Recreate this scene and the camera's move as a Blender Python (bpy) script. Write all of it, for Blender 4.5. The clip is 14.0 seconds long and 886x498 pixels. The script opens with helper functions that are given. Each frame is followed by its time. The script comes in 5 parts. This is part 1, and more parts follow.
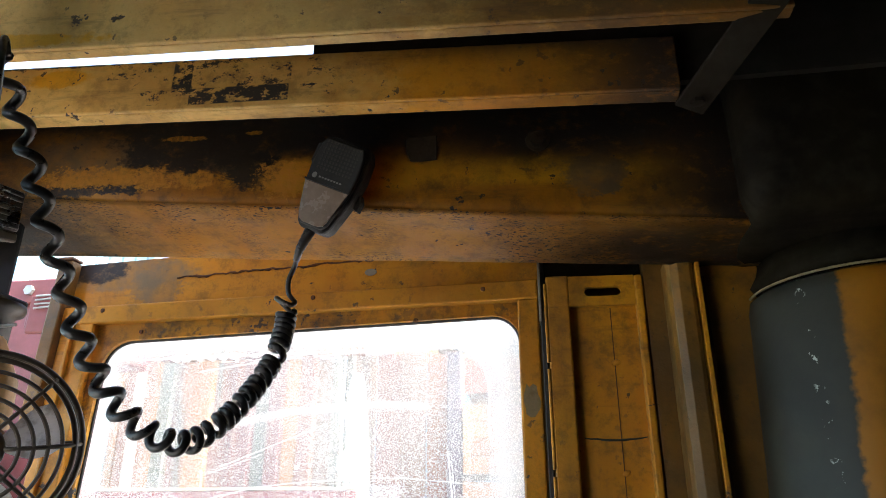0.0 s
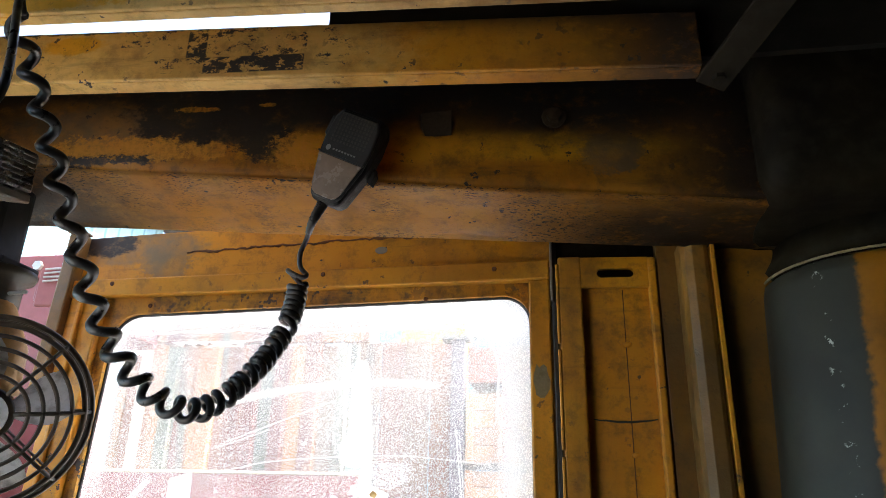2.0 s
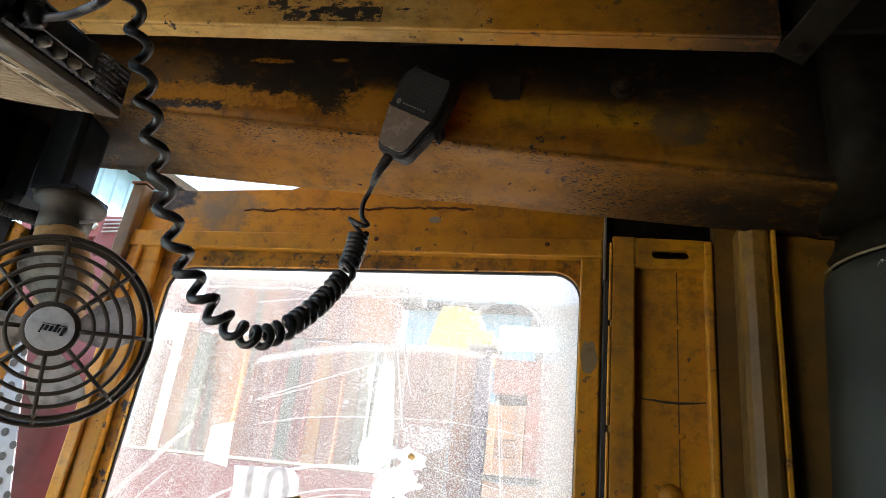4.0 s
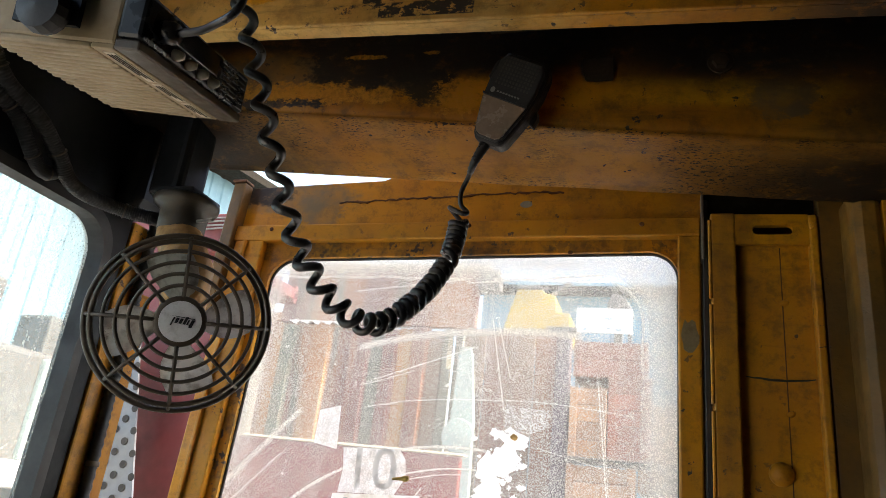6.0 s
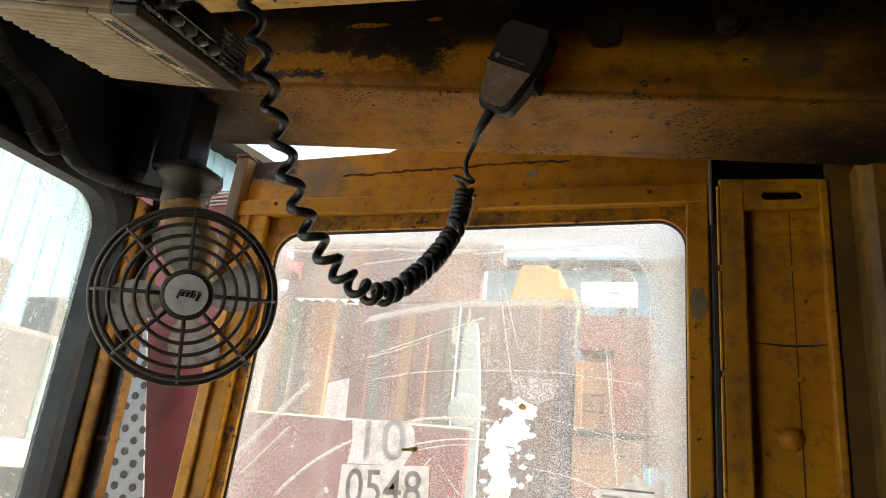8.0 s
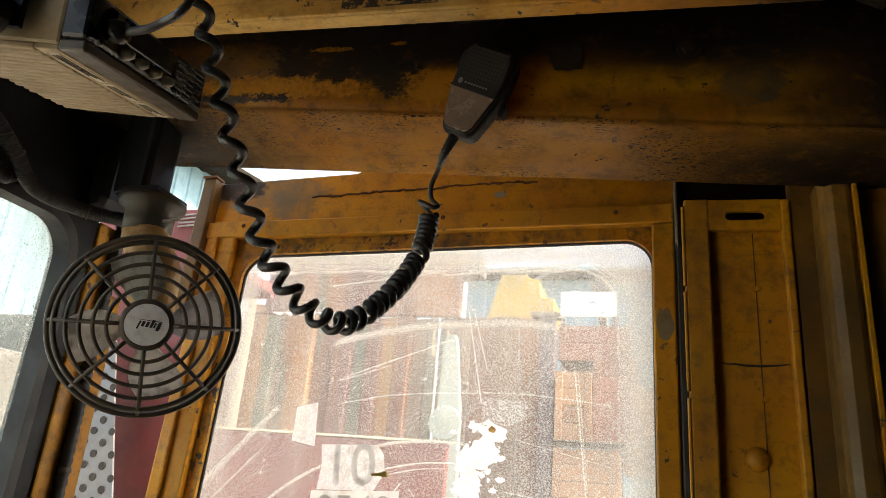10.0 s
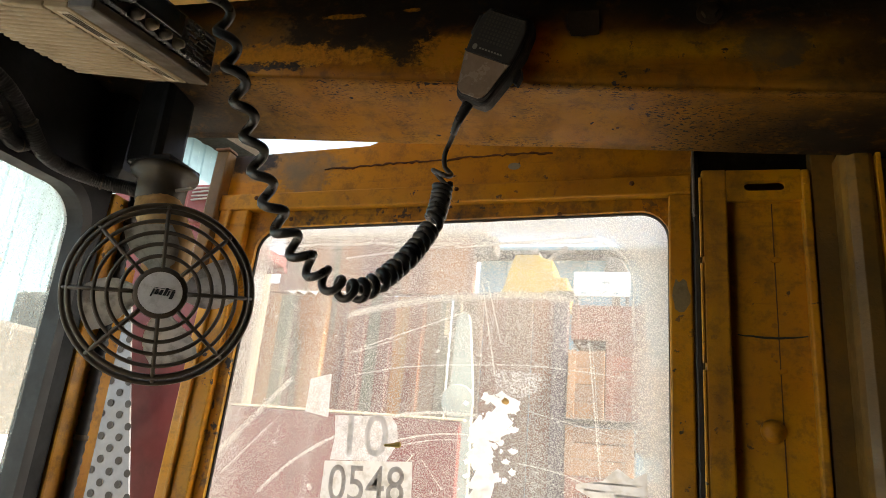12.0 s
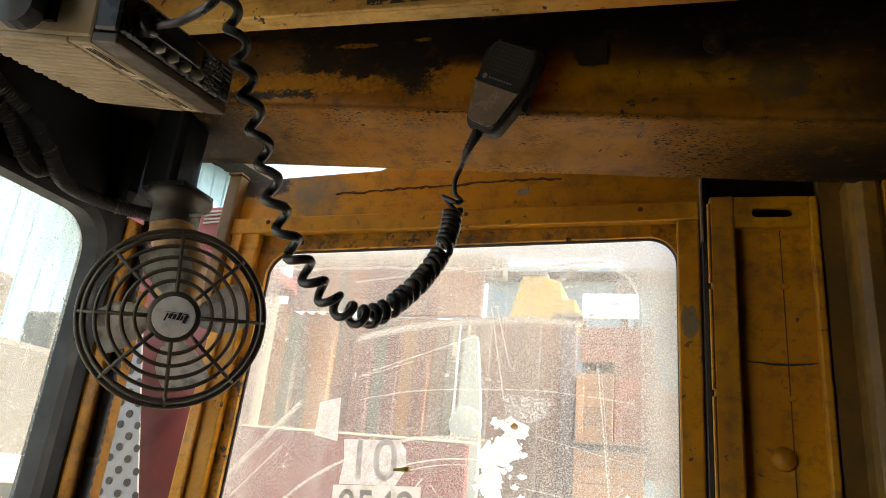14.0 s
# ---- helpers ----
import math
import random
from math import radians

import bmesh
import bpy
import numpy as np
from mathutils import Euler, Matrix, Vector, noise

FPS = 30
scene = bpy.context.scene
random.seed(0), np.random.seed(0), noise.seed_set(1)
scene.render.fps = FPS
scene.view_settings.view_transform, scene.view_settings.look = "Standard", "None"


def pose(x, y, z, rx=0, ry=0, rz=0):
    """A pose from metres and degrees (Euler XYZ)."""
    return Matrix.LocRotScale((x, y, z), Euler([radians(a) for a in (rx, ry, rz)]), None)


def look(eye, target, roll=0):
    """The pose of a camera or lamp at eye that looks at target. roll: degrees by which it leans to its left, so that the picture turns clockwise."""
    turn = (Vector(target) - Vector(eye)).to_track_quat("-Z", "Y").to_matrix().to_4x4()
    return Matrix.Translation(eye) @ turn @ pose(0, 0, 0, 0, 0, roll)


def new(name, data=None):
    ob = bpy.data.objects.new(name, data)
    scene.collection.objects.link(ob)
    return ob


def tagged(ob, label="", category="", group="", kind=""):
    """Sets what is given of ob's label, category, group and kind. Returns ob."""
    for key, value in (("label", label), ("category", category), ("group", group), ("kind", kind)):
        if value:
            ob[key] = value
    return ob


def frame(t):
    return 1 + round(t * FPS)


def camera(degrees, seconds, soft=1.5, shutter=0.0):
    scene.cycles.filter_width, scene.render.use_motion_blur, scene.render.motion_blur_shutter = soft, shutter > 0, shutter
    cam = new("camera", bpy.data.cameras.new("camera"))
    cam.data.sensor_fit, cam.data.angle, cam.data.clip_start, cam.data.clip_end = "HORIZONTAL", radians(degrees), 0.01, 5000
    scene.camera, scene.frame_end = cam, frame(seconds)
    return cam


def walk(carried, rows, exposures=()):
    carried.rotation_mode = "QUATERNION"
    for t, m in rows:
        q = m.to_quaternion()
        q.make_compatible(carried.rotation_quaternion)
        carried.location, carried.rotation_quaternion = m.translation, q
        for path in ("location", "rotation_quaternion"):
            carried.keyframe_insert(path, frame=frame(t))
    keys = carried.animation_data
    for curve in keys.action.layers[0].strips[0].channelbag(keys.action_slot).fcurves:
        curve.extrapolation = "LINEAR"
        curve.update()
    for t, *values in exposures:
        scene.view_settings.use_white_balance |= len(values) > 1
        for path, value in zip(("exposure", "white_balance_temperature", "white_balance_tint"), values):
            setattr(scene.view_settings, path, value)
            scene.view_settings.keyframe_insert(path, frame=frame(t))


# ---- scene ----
cam = camera(64.96, 14.0, soft=0.75)
ROWS = [
    (0, 0.0000, 0.0001, 1.3000, 9.23, 21.68, -0.10),
    (0.5, -0.0044, 0.0027, 1.2918, 9.36, 21.64, -0.94),
    (1, -0.0049, 0.0037, 1.2926, 9.42, 21.31, -0.92),
    (1.5, -0.0017, 0.0043, 1.2936, 9.58, 21.03, -0.69),
    (2, -0.0121, 0.0131, 1.2839, 9.23, 20.95, -1.32),
    (2.5, -0.0079, 0.0133, 1.2777, 8.72, 21.29, -2.00),
    (3, -0.0079, 0.0284, 1.2518, 7.66, 22.07, -4.20),
    (3.5, -0.0335, 0.0196, 1.2369, 8.98, 22.48, -4.80),
    (4, -0.0481, 0.0276, 1.2115, 9.99, 22.06, -6.26),
    (6.5, -0.0862, -0.0023, 1.1998, 17.05, 19.10, -5.87),
    (7, -0.0903, -0.0015, 1.1954, 17.23, 18.12, -5.74),
    (7.5, -0.0882, 0.0048, 1.1898, 17.72, 18.53, -6.14),
    (8, -0.0849, 0.0099, 1.1947, 16.86, 18.17, -5.63),
    (10.5, -0.0636, 0.0136, 1.2170, 15.35, 19.21, -4.69),
    (11, -0.0630, 0.0308, 1.2050, 15.34, 18.79, -5.18),
    (11.5, -0.0708, 0.0272, 1.1995, 15.69, 17.74, -5.24),
    (12, -0.0694, 0.0240, 1.2047, 16.52, 17.44, -5.00),
    (12.5, -0.0693, 0.0219, 1.2049, 16.92, 17.72, -5.06),
    (13, -0.0713, 0.0190, 1.2047, 17.08, 17.96, -5.26),
    (13.5, -0.0705, 0.0112, 1.2079, 17.09, 18.56, -5.32),
    (14, -0.0691, 0.0127, 1.2076, 17.07, 19.10, -5.41),
]
EXPOSURES = [(0, 3.0, 6350, 10), (3, 2.92, 6350, 10), (4, 2.74, 6600, 10), (6.5, 2.3, 7050, 10), (10.5, 2.3, 8000, 10), (14, 2.3, 8000, 10)]
walk(cam, [(t, pose(x, y, z, 90 + pitch, roll, yaw)) for t, x, y, z, yaw, pitch, roll in ROWS], EXPOSURES)

# ---- light ----
SUN_ELEV, SUN_AZ = 50.0, -94.0     # the azimuth is measured from +y towards -x
world = bpy.data.worlds.new("sky")
scene.world = world
world.use_nodes = True
wn = world.node_tree.nodes
sky = wn.new("ShaderNodeTexSky")
sky.sky_type, sky.sun_disc = "NISHITA", False
sky.sun_elevation, sky.sun_rotation = radians(SUN_ELEV), radians(-SUN_AZ)
sky.air_density, sky.dust_density = 1.0, 3.0
world.node_tree.links.new(sky.outputs[0], wn["Background"].inputs[0])
wn["Background"].inputs[1].default_value = 0.15
sun = new("sun", bpy.data.lights.new("sun", "SUN"))
sun.data.energy, sun.data.angle, sun.data.color = 3.0, radians(0.6), (1.0, 0.95, 0.86)
ce = math.cos(radians(SUN_ELEV))
sun.matrix_world = look((-ce * math.sin(radians(SUN_AZ)) * 20, ce * math.cos(radians(SUN_AZ)) * 20, 20 * math.sin(radians(SUN_ELEV))), (0, 0, 0))


# ---- node helpers and materials ----
class Nodes:
    def __init__(self, name):
        self.mat = bpy.data.materials.new(name)
        self.mat.use_nodes = True
        self.tree = self.mat.node_tree
        self.bsdf = self.tree.nodes["Principled BSDF"]
        self.out = self.tree.nodes["Material Output"]
        self.coord = self.tree.nodes.new("ShaderNodeTexCoord").outputs["Object"]

    def put(self, socket, value):
        if isinstance(value, bpy.types.NodeSocket):
            self.tree.links.new(value, socket)
        else:
            if isinstance(value, tuple) and len(value) == 3 and socket.type == "RGBA":
                value = (*value, 1)
            socket.default_value = value

    def noise(self, scale, detail=4.0, rough=0.55, stretch=None, distort=0.0, vec=None):
        n = self.tree.nodes.new("ShaderNodeTexNoise")
        v = vec or self.coord
        if stretch:
            m = self.tree.nodes.new("ShaderNodeMapping")
            m.inputs["Scale"].default_value = stretch
            self.put(m.inputs["Vector"], v)
            v = m.outputs[0]
        self.put(n.inputs["Vector"], v)
        n.inputs["Scale"].default_value, n.inputs["Detail"].default_value = scale, detail
        n.inputs["Roughness"].default_value, n.inputs["Distortion"].default_value = rough, distort
        return n.outputs["Fac"]

    def ramp(self, fac, lo, hi, a=0.0, b=1.0):
        n = self.tree.nodes.new("ShaderNodeMapRange")
        n.interpolation_type = "SMOOTHSTEP"
        self.put(n.inputs["Value"], fac)
        for k, v in (("From Min", lo), ("From Max", hi), ("To Min", a), ("To Max", b)):
            n.inputs[k].default_value = v
        return n.outputs["Result"]

    def math(self, op, a, b=0.0):
        n = self.tree.nodes.new("ShaderNodeMath")
        n.operation = op
        self.put(n.inputs[0], a)
        self.put(n.inputs[1], b)
        return n.outputs[0]

    def mix(self, fac, a, b):
        n = self.tree.nodes.new("ShaderNodeMix")
        n.data_type = "RGBA"
        self.put(n.inputs[0], fac)
        self.put(n.inputs[6], a)
        self.put(n.inputs[7], b)
        return n.outputs[2]

    def blob(self, centre, size, wobble=0.35, scale=18.0, soft=0.0):
        """1 inside an uneven ellipsoid, 0 outside: a stain with a torn edge; softened, it also paints shade."""
        m = self.tree.nodes.new("ShaderNodeMapping")
        m.vector_type = "TEXTURE"
        m.inputs["Location"].default_value, m.inputs["Scale"].default_value = centre, size
        self.put(m.inputs["Vector"], self.coord)
        n = self.tree.nodes.new("ShaderNodeVectorMath")
        n.operation = "LENGTH"
        self.put(n.inputs[0], m.outputs[0])
        d = self.math("ADD", n.outputs["Value"], self.math("MULTIPLY", self.math("SUBTRACT", self.noise(scale, 6, 0.6), 0.5), wobble * 6))
        d = self.math("ADD", d, self.math("MULTIPLY", self.math("SUBTRACT", self.noise(scale * 5, 8, 0.75, (0.6, 1, 1)), 0.5), wobble * 5))
        return self.ramp(d, 0.8 - soft, 1.15 + soft, 1.0, 0.0)

    def bump(self, height, strength, dist=0.002):
        n = self.tree.nodes.new("ShaderNodeBump")
        n.inputs["Strength"].default_value, n.inputs["Distance"].default_value = strength, dist
        self.put(n.inputs["Height"], height)
        self.put(self.bsdf.inputs["Normal"], n.outputs[0])

    def finish(self, colour, rough=0.5, metal=0.0, spec=0.5):
        self.put(self.bsdf.inputs["Base Color"], colour)
        self.put(self.bsdf.inputs["Roughness"], rough)
        self.put(self.bsdf.inputs["Metallic"], metal)
        self.bsdf.inputs["Specular IOR Level"].default_value = spec
        return self.mat


def yellow_paint(name, grime=0.5, chips=0.35, fade=0.3, blobs=(), bare=(), fresh=(), pits=0.0, dust=(), labels=(), flakes=(), rust_and_shade=0.0):
    """Old enamel: two yellows, brown grime, chips to dark primer, dull dust, stains with shapes of their own, and
    painted shade.
    """
    n = Nodes(name)
    c = n.mix(n.ramp(n.noise(5, 5), 0.35, 0.7), (0.61, 0.265, 0.004), (0.45, 0.17, 0.003))
    c = n.mix(n.ramp(n.noise(2.6, 6, 0.6), 0.45, 0.75, 0, fade), c, (0.46, 0.33, 0.12))
    for b in dust:
        c = n.mix(n.math("MULTIPLY", n.blob(*b), n.ramp(n.noise(22, 7, 0.65), 0.3, 0.7, 0.95, 0.6)), c, (0.78, 0.52, 0.17))
    for b in fresh:
        c = n.mix(n.blob(*b), c, (0.72, 0.36, 0.01))
    c = n.mix(n.ramp(n.noise(9, 9, 0.68), 0.5, 0.72, 0, grime), c, (0.075, 0.04, 0.015))
    c = n.mix(n.ramp(n.noise(6, 8, 0.65, (1, 1, 0.12)), 0.52, 0.75, 0, grime * 0.8), c, (0.1, 0.05, 0.016))
    c = n.mix(n.ramp(n.noise(34, 10, 0.75), 0.47, 0.66, 0, 0.25 + 0.5 * grime), c, (0.11, 0.055, 0.014))
    c = n.mix(n.ramp(n.noise(26, 8, 0.7, (0.2, 1, 1.6)), 0.56, 0.7, 0, 0.35), c, (0.06, 0.035, 0.014))
    for b in bare:
        c = n.mix(n.math("MULTIPLY", n.blob(*b), n.ramp(n.noise(30, 6), 0.3, 0.7, 0.4, 0.9)), c, (0.2, 0.14, 0.075))
    # dark blobs: soot and torn stains, and also shade along tops and ends
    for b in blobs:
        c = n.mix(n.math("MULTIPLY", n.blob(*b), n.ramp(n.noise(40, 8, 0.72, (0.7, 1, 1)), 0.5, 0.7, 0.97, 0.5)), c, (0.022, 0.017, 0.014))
    if labels:
        sep = n.tree.nodes.new("ShaderNodeSeparateXYZ")
        n.put(sep.inputs[0], n.coord)
    for cx, hx, cz, hz, k in labels:
        inside = n.math("MULTIPLY", n.ramp(n.math("ABSOLUTE", n.math("SUBTRACT", sep.outputs[0], cx)), hx, hx + 0.002, 1, 0), n.ramp(n.math("ABSOLUTE", n.math("SUBTRACT", sep.outputs[2], cz)), hz, hz + 0.002, 1, 0))
        torn = n.ramp(n.noise(62, 12, 0.78, (0.7, 1, 1.1)), k, k + 0.035)
        c = n.mix(n.math("MULTIPLY", inside, torn), c, (0.03, 0.026, 0.03))
    for b in flakes:
        c = n.mix(n.math("MULTIPLY", n.blob(*b), n.ramp(n.noise(150, 6, 0.7), 0.35, 0.6, 0.35, 1.0)), c, (0.70, 0.33, 0.03))
    chip = n.ramp(n.noise(55, 7, 0.62), 0.66 - 0.1 * chips, 0.69 - 0.1 * chips)
    chip = n.math("MULTIPLY", chip, n.ramp(n.noise(4, 4), 0.42, 0.6))
    c = n.mix(chip, c, (0.05, 0.035, 0.03))
    # brown coat: rust on the door's end post, painted shade on the front posts
    if rust_and_shade:
        c = n.mix(n.ramp(n.noise(3.5, 6, 0.6), 0.25, 0.75, rust_and_shade * 0.75, min(1.0, rust_and_shade * 1.25)), c, (0.085, 0.045, 0.008))
    h = n.math("SUBTRACT", n.noise(140, 3), n.math("MULTIPLY", chip, 0.8))
    if pits:
        spots = n.math("MULTIPLY", n.ramp(n.noise(400, 2, 0.5, (0.42, 1, 1)), 0.56, 0.6), n.ramp(n.noise(6, 5, 0.6), 0.42, 0.58, 0, pits))
        spots = n.math("MAXIMUM", spots, n.ramp(n.noise(75, 2, 0.5, (0.7, 1, 1)), 0.72, 0.74))
        c = n.mix(spots, c, (0.022, 0.012, 0.005))
        h = n.math("SUBTRACT", h, spots)
    n.bump(h, 0.35, 0.0015)
    return n.finish(c, n.ramp(n.noise(14, 6), 0.3, 0.7, 0.42, 0.7))


def plain(name, colour, rough=0.5, metal=0.0, dirt=(0.05, 0.045, 0.04), amount=0.4, scale=12.0, bump=0.2, fine=160.0, vary=0.0, spec=0.5):
    n = Nodes(name)
    c = n.mix(n.ramp(n.noise(scale, 7, 0.65), 0.42, 0.72, 0, amount), colour, dirt)
    c = n.mix(n.ramp(n.noise(scale * 7, 4), 0.4, 0.7, 0, 0.3 * amount), c, tuple(min(1, v * 1.6 + 0.02) for v in colour))
    if vary:
        info = n.tree.nodes.new("ShaderNodeObjectInfo").outputs["Random"]
        c = n.mix(n.math("MULTIPLY", info, vary), c, dirt)
    n.bump(n.noise(fine, 3), bump, 0.001)
    return n.finish(c, n.ramp(n.noise(scale * 2, 5), 0.3, 0.7, max(0.05, rough - 0.12), min(1, rough + 0.12)), metal, spec)


DUCT_PAINT = yellow_paint("duct_paint", 0.6, 0.3, 0.2,
    # soot at left and centre; the top band is soot plus the beam's shade
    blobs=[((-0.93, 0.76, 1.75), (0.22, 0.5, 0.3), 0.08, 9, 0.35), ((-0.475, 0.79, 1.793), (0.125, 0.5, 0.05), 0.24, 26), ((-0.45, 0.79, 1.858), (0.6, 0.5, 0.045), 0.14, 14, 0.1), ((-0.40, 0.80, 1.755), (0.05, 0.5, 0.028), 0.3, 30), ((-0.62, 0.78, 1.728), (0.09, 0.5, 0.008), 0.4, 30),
           # soft blobs in this row paint shade near the top and at the right
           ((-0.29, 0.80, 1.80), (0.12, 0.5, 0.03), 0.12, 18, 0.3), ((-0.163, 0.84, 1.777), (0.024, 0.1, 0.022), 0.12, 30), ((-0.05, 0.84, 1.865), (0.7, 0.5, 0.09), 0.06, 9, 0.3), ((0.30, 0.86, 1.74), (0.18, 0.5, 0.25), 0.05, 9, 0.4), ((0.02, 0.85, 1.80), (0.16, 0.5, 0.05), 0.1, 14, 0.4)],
    fresh=[((-0.29, 0.80, 1.742), (0.13, 0.4, 0.026), 0.15, 14, 0.2), ((-0.06, 0.84, 1.742), (0.22, 0.4, 0.022), 0.12, 14, 0.2)],
    bare=[((-0.645, 0.78, 1.785), (0.10, 0.4, 0.032), 0.2), ((0.06, 0.85, 1.735), (0.045, 0.2, 0.03), 0.4), ((-0.44, 0.79, 1.772), (0.05, 0.4, 0.018), 0.3)],
    flakes=[((-0.615, 0.775, 1.748), (0.07, 0.3, 0.016), 0.42, 44), ((-0.535, 0.78, 1.742), (0.045, 0.3, 0.017), 0.35, 44), ((-0.470, 0.78, 1.740), (0.022, 0.3, 0.013), 0.25, 50), ((-0.352, 0.8, 1.740), (0.035, 0.3, 0.026), 0.4, 44), ((-0.50, 0.79, 1.806), (0.03, 0.3, 0.004), 0.4, 60), ((-0.40, 0.79, 1.812), (0.012, 0.3, 0.003), 0.4, 60)])
# left blob is soot by the fan; right blob paints a fading shade
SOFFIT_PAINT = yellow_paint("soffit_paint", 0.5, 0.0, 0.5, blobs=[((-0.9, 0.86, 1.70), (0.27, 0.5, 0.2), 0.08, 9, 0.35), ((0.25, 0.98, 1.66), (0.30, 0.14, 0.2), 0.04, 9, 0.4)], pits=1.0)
BEAM_PAINT = yellow_paint("beam_paint", 0.3, 0.5, 0.3,
    labels=[(-0.453, 0.012, 1.836, 0.026, 0.46), (-0.376, 0.064, 1.806, 0.011, 0.44), (-0.380, 0.070, 1.838, 0.024, 0.545), (-0.255, 0.040, 1.828, 0.028, 0.57), (-0.52, 0.035, 1.852, 0.012, 0.53), (-0.49, 0.02, 1.808, 0.010, 0.5)],
    # a thin edge stain, then shade painted over the right end and top
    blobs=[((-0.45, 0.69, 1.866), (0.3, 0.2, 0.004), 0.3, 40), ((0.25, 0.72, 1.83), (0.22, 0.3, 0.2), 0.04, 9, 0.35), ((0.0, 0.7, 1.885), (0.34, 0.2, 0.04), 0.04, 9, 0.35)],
    # pale dust, also spread to brighten the left end as light would
    dust=[((-0.66, 0.68, 1.83), (0.46, 0.3, 0.2), 0.1, 7)],
    fresh=[((-0.62, 0.68, 1.845), (0.045, 0.1, 0.014), 0.2)])
UPPER_BEAM_PAINT = yellow_paint("upper_beam_paint", 0.22, 0.3, 0.35,
    # shade painted across the right end
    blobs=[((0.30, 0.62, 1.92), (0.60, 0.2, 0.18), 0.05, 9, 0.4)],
    # dust made paler and wider to carry light on the left end
    dust=[((-0.66, 0.6, 1.9), (0.62, 0.3, 0.3), 0.1, 7)],
    fresh=[((-0.6, 0.57, 1.802), (0.12, 0.1, 0.01), 0.25)])
DOOR_PAINT = yellow_paint("door_paint", 0.35, 0.35, 0.0)
HEADER_PAINT = yellow_paint("header_paint", 0.45, 0.3, 0.0, blobs=[((-0.84, 1.09, 1.735), (0.07, 0.1, 0.022), 0.25)], bare=[((-0.79, 1.09, 1.728), (0.17, 0.1, 0.030), 0.15), ((-0.70, 1.09, 1.70), (0.05, 0.1, 0.035), 0.3)])
GLAZING_PAINT = yellow_paint("rust_stained_glazing_paint", 0.95, 0.9, 0.1)
RUST_PAINT = yellow_paint("rusted_post_paint", 0.9, 0.9, 0.0, rust_and_shade=0.8)
PANEL_PAINT = yellow_paint("panel_paint", 0.6, 0.4, 0.0)
# panel's yellow again; extra grime and brown coat put the posts' shade into the colour
SHADED_POST_PAINT = yellow_paint("post_paint", 0.9, 0.35, 0.0, rust_and_shade=0.84)
TRIM_YELLOW = yellow_paint("corner_paint", 0.5, 0.4, 0.2)
# yellow taken almost to black: the dim right corner's shade as base colour
SHADED_YELLOW = plain("shaded_yellow_paint", (0.012, 0.009, 0.004), 0.75, 0, (0.005, 0.004, 0.004), 0.8, 6, spec=0.06)
BLACK_STEEL = plain("dark_greasy_steel", (0.005, 0.0065, 0.0075), 0.5, 0, (0.011, 0.011, 0.011), 0.5, 9, 0.5, 60, spec=0.22)
ROOF_STEEL = plain("dark_roof_steel", (0.02, 0.017, 0.012), 0.6, 0, (0.010, 0.009, 0.008), 0.7, 5, spec=0.2)
BAR_STEEL = plain("grey_brown_bar_steel", (0.015, 0.0115, 0.007), 0.65, 0.0, (0.01, 0.008, 0.006), 0.6, 9, spec=0.12)
RUBBER = plain("black_rubber", (0.018, 0.018, 0.019), 0.55, 0, (0.06, 0.055, 0.05), 0.4, 20)
CORD = plain("black_cord_rubber", (0.035, 0.033, 0.032), 0.36, 0, (0.075, 0.068, 0.06), 0.35, 40, 0.1)
MIC_BLACK = plain("black_mic_plastic", (0.011, 0.010, 0.009), 0.55, 0, (0.03, 0.025, 0.02), 0.4, 40, 0.25, 900, spec=0.35)
GRIMY_BROWN = plain("grimy_brown_steel", (0.03, 0.019, 0.009), 0.6, 0, (0.012, 0.009, 0.007), 0.7, 30, spec=0.2)
MIC_PLATE = plain("worn_brown_mic_plate", (0.24, 0.17, 0.12), 0.25, 0.1, (0.09, 0.07, 0.05), 0.5, 25, 0.05)
LOGO = plain("pale_print", (0.16, 0.15, 0.14), 0.5, 0, (0.3, 0.28, 0.25), 0.3)
FAN_PLASTIC = plain("dusty_black_fan_plastic", (0.075, 0.057, 0.038), 0.45, 0, (0.13, 0.095, 0.06), 0.55, 30, 0.2)
FAN_MOTOR = plain("dusty_tan_motor_case", (0.46, 0.26, 0.09), 0.45, 0.1, (0.06, 0.04, 0.025), 0.6, 18)
CUP_BLACK = plain("grimy_black_cup", (0.022, 0.018, 0.012), 0.5, 0, (0.07, 0.045, 0.015), 0.6, 30)
FAN_BADGE = plain("speckled_white_badge", (0.9, 0.89, 0.87), 0.35, 0, (0.3, 0.27, 0.22), 0.35, 90, 0.1)
INK = plain("black_ink", (0.02, 0.02, 0.022), 0.5, 0, (0.05, 0.05, 0.05), 0.3)
RADIO_CASE = plain("tan_dusty_alloy_case", (0.36, 0.27, 0.155), 0.55, 0.1, (0.16, 0.11, 0.06), 0.45, 14)
RADIO_FRONT = plain("black_radio_front", (0.016, 0.017, 0.018), 0.3, 0, (0.07, 0.06, 0.05), 0.4, 30, 0.1)
RADIO_GLASS = plain("smoked_display_lens", (0.012, 0.016, 0.018), 0.08, 0, (0.05, 0.05, 0.05), 0.2, 30, 0.02)
KNOB = plain("dirty_white_knob", (0.55, 0.5, 0.4), 0.4, 0, (0.25, 0.2, 0.13), 0.5, 60)
LABEL_TAN = plain("paper_label", (0.6, 0.52, 0.38), 0.6, 0, (0.3, 0.24, 0.15), 0.4, 40)
PRIMER = plain("bare_grey_primer", (0.22, 0.17, 0.09), 0.6, 0, (0.14, 0.09, 0.03), 0.8, 45)
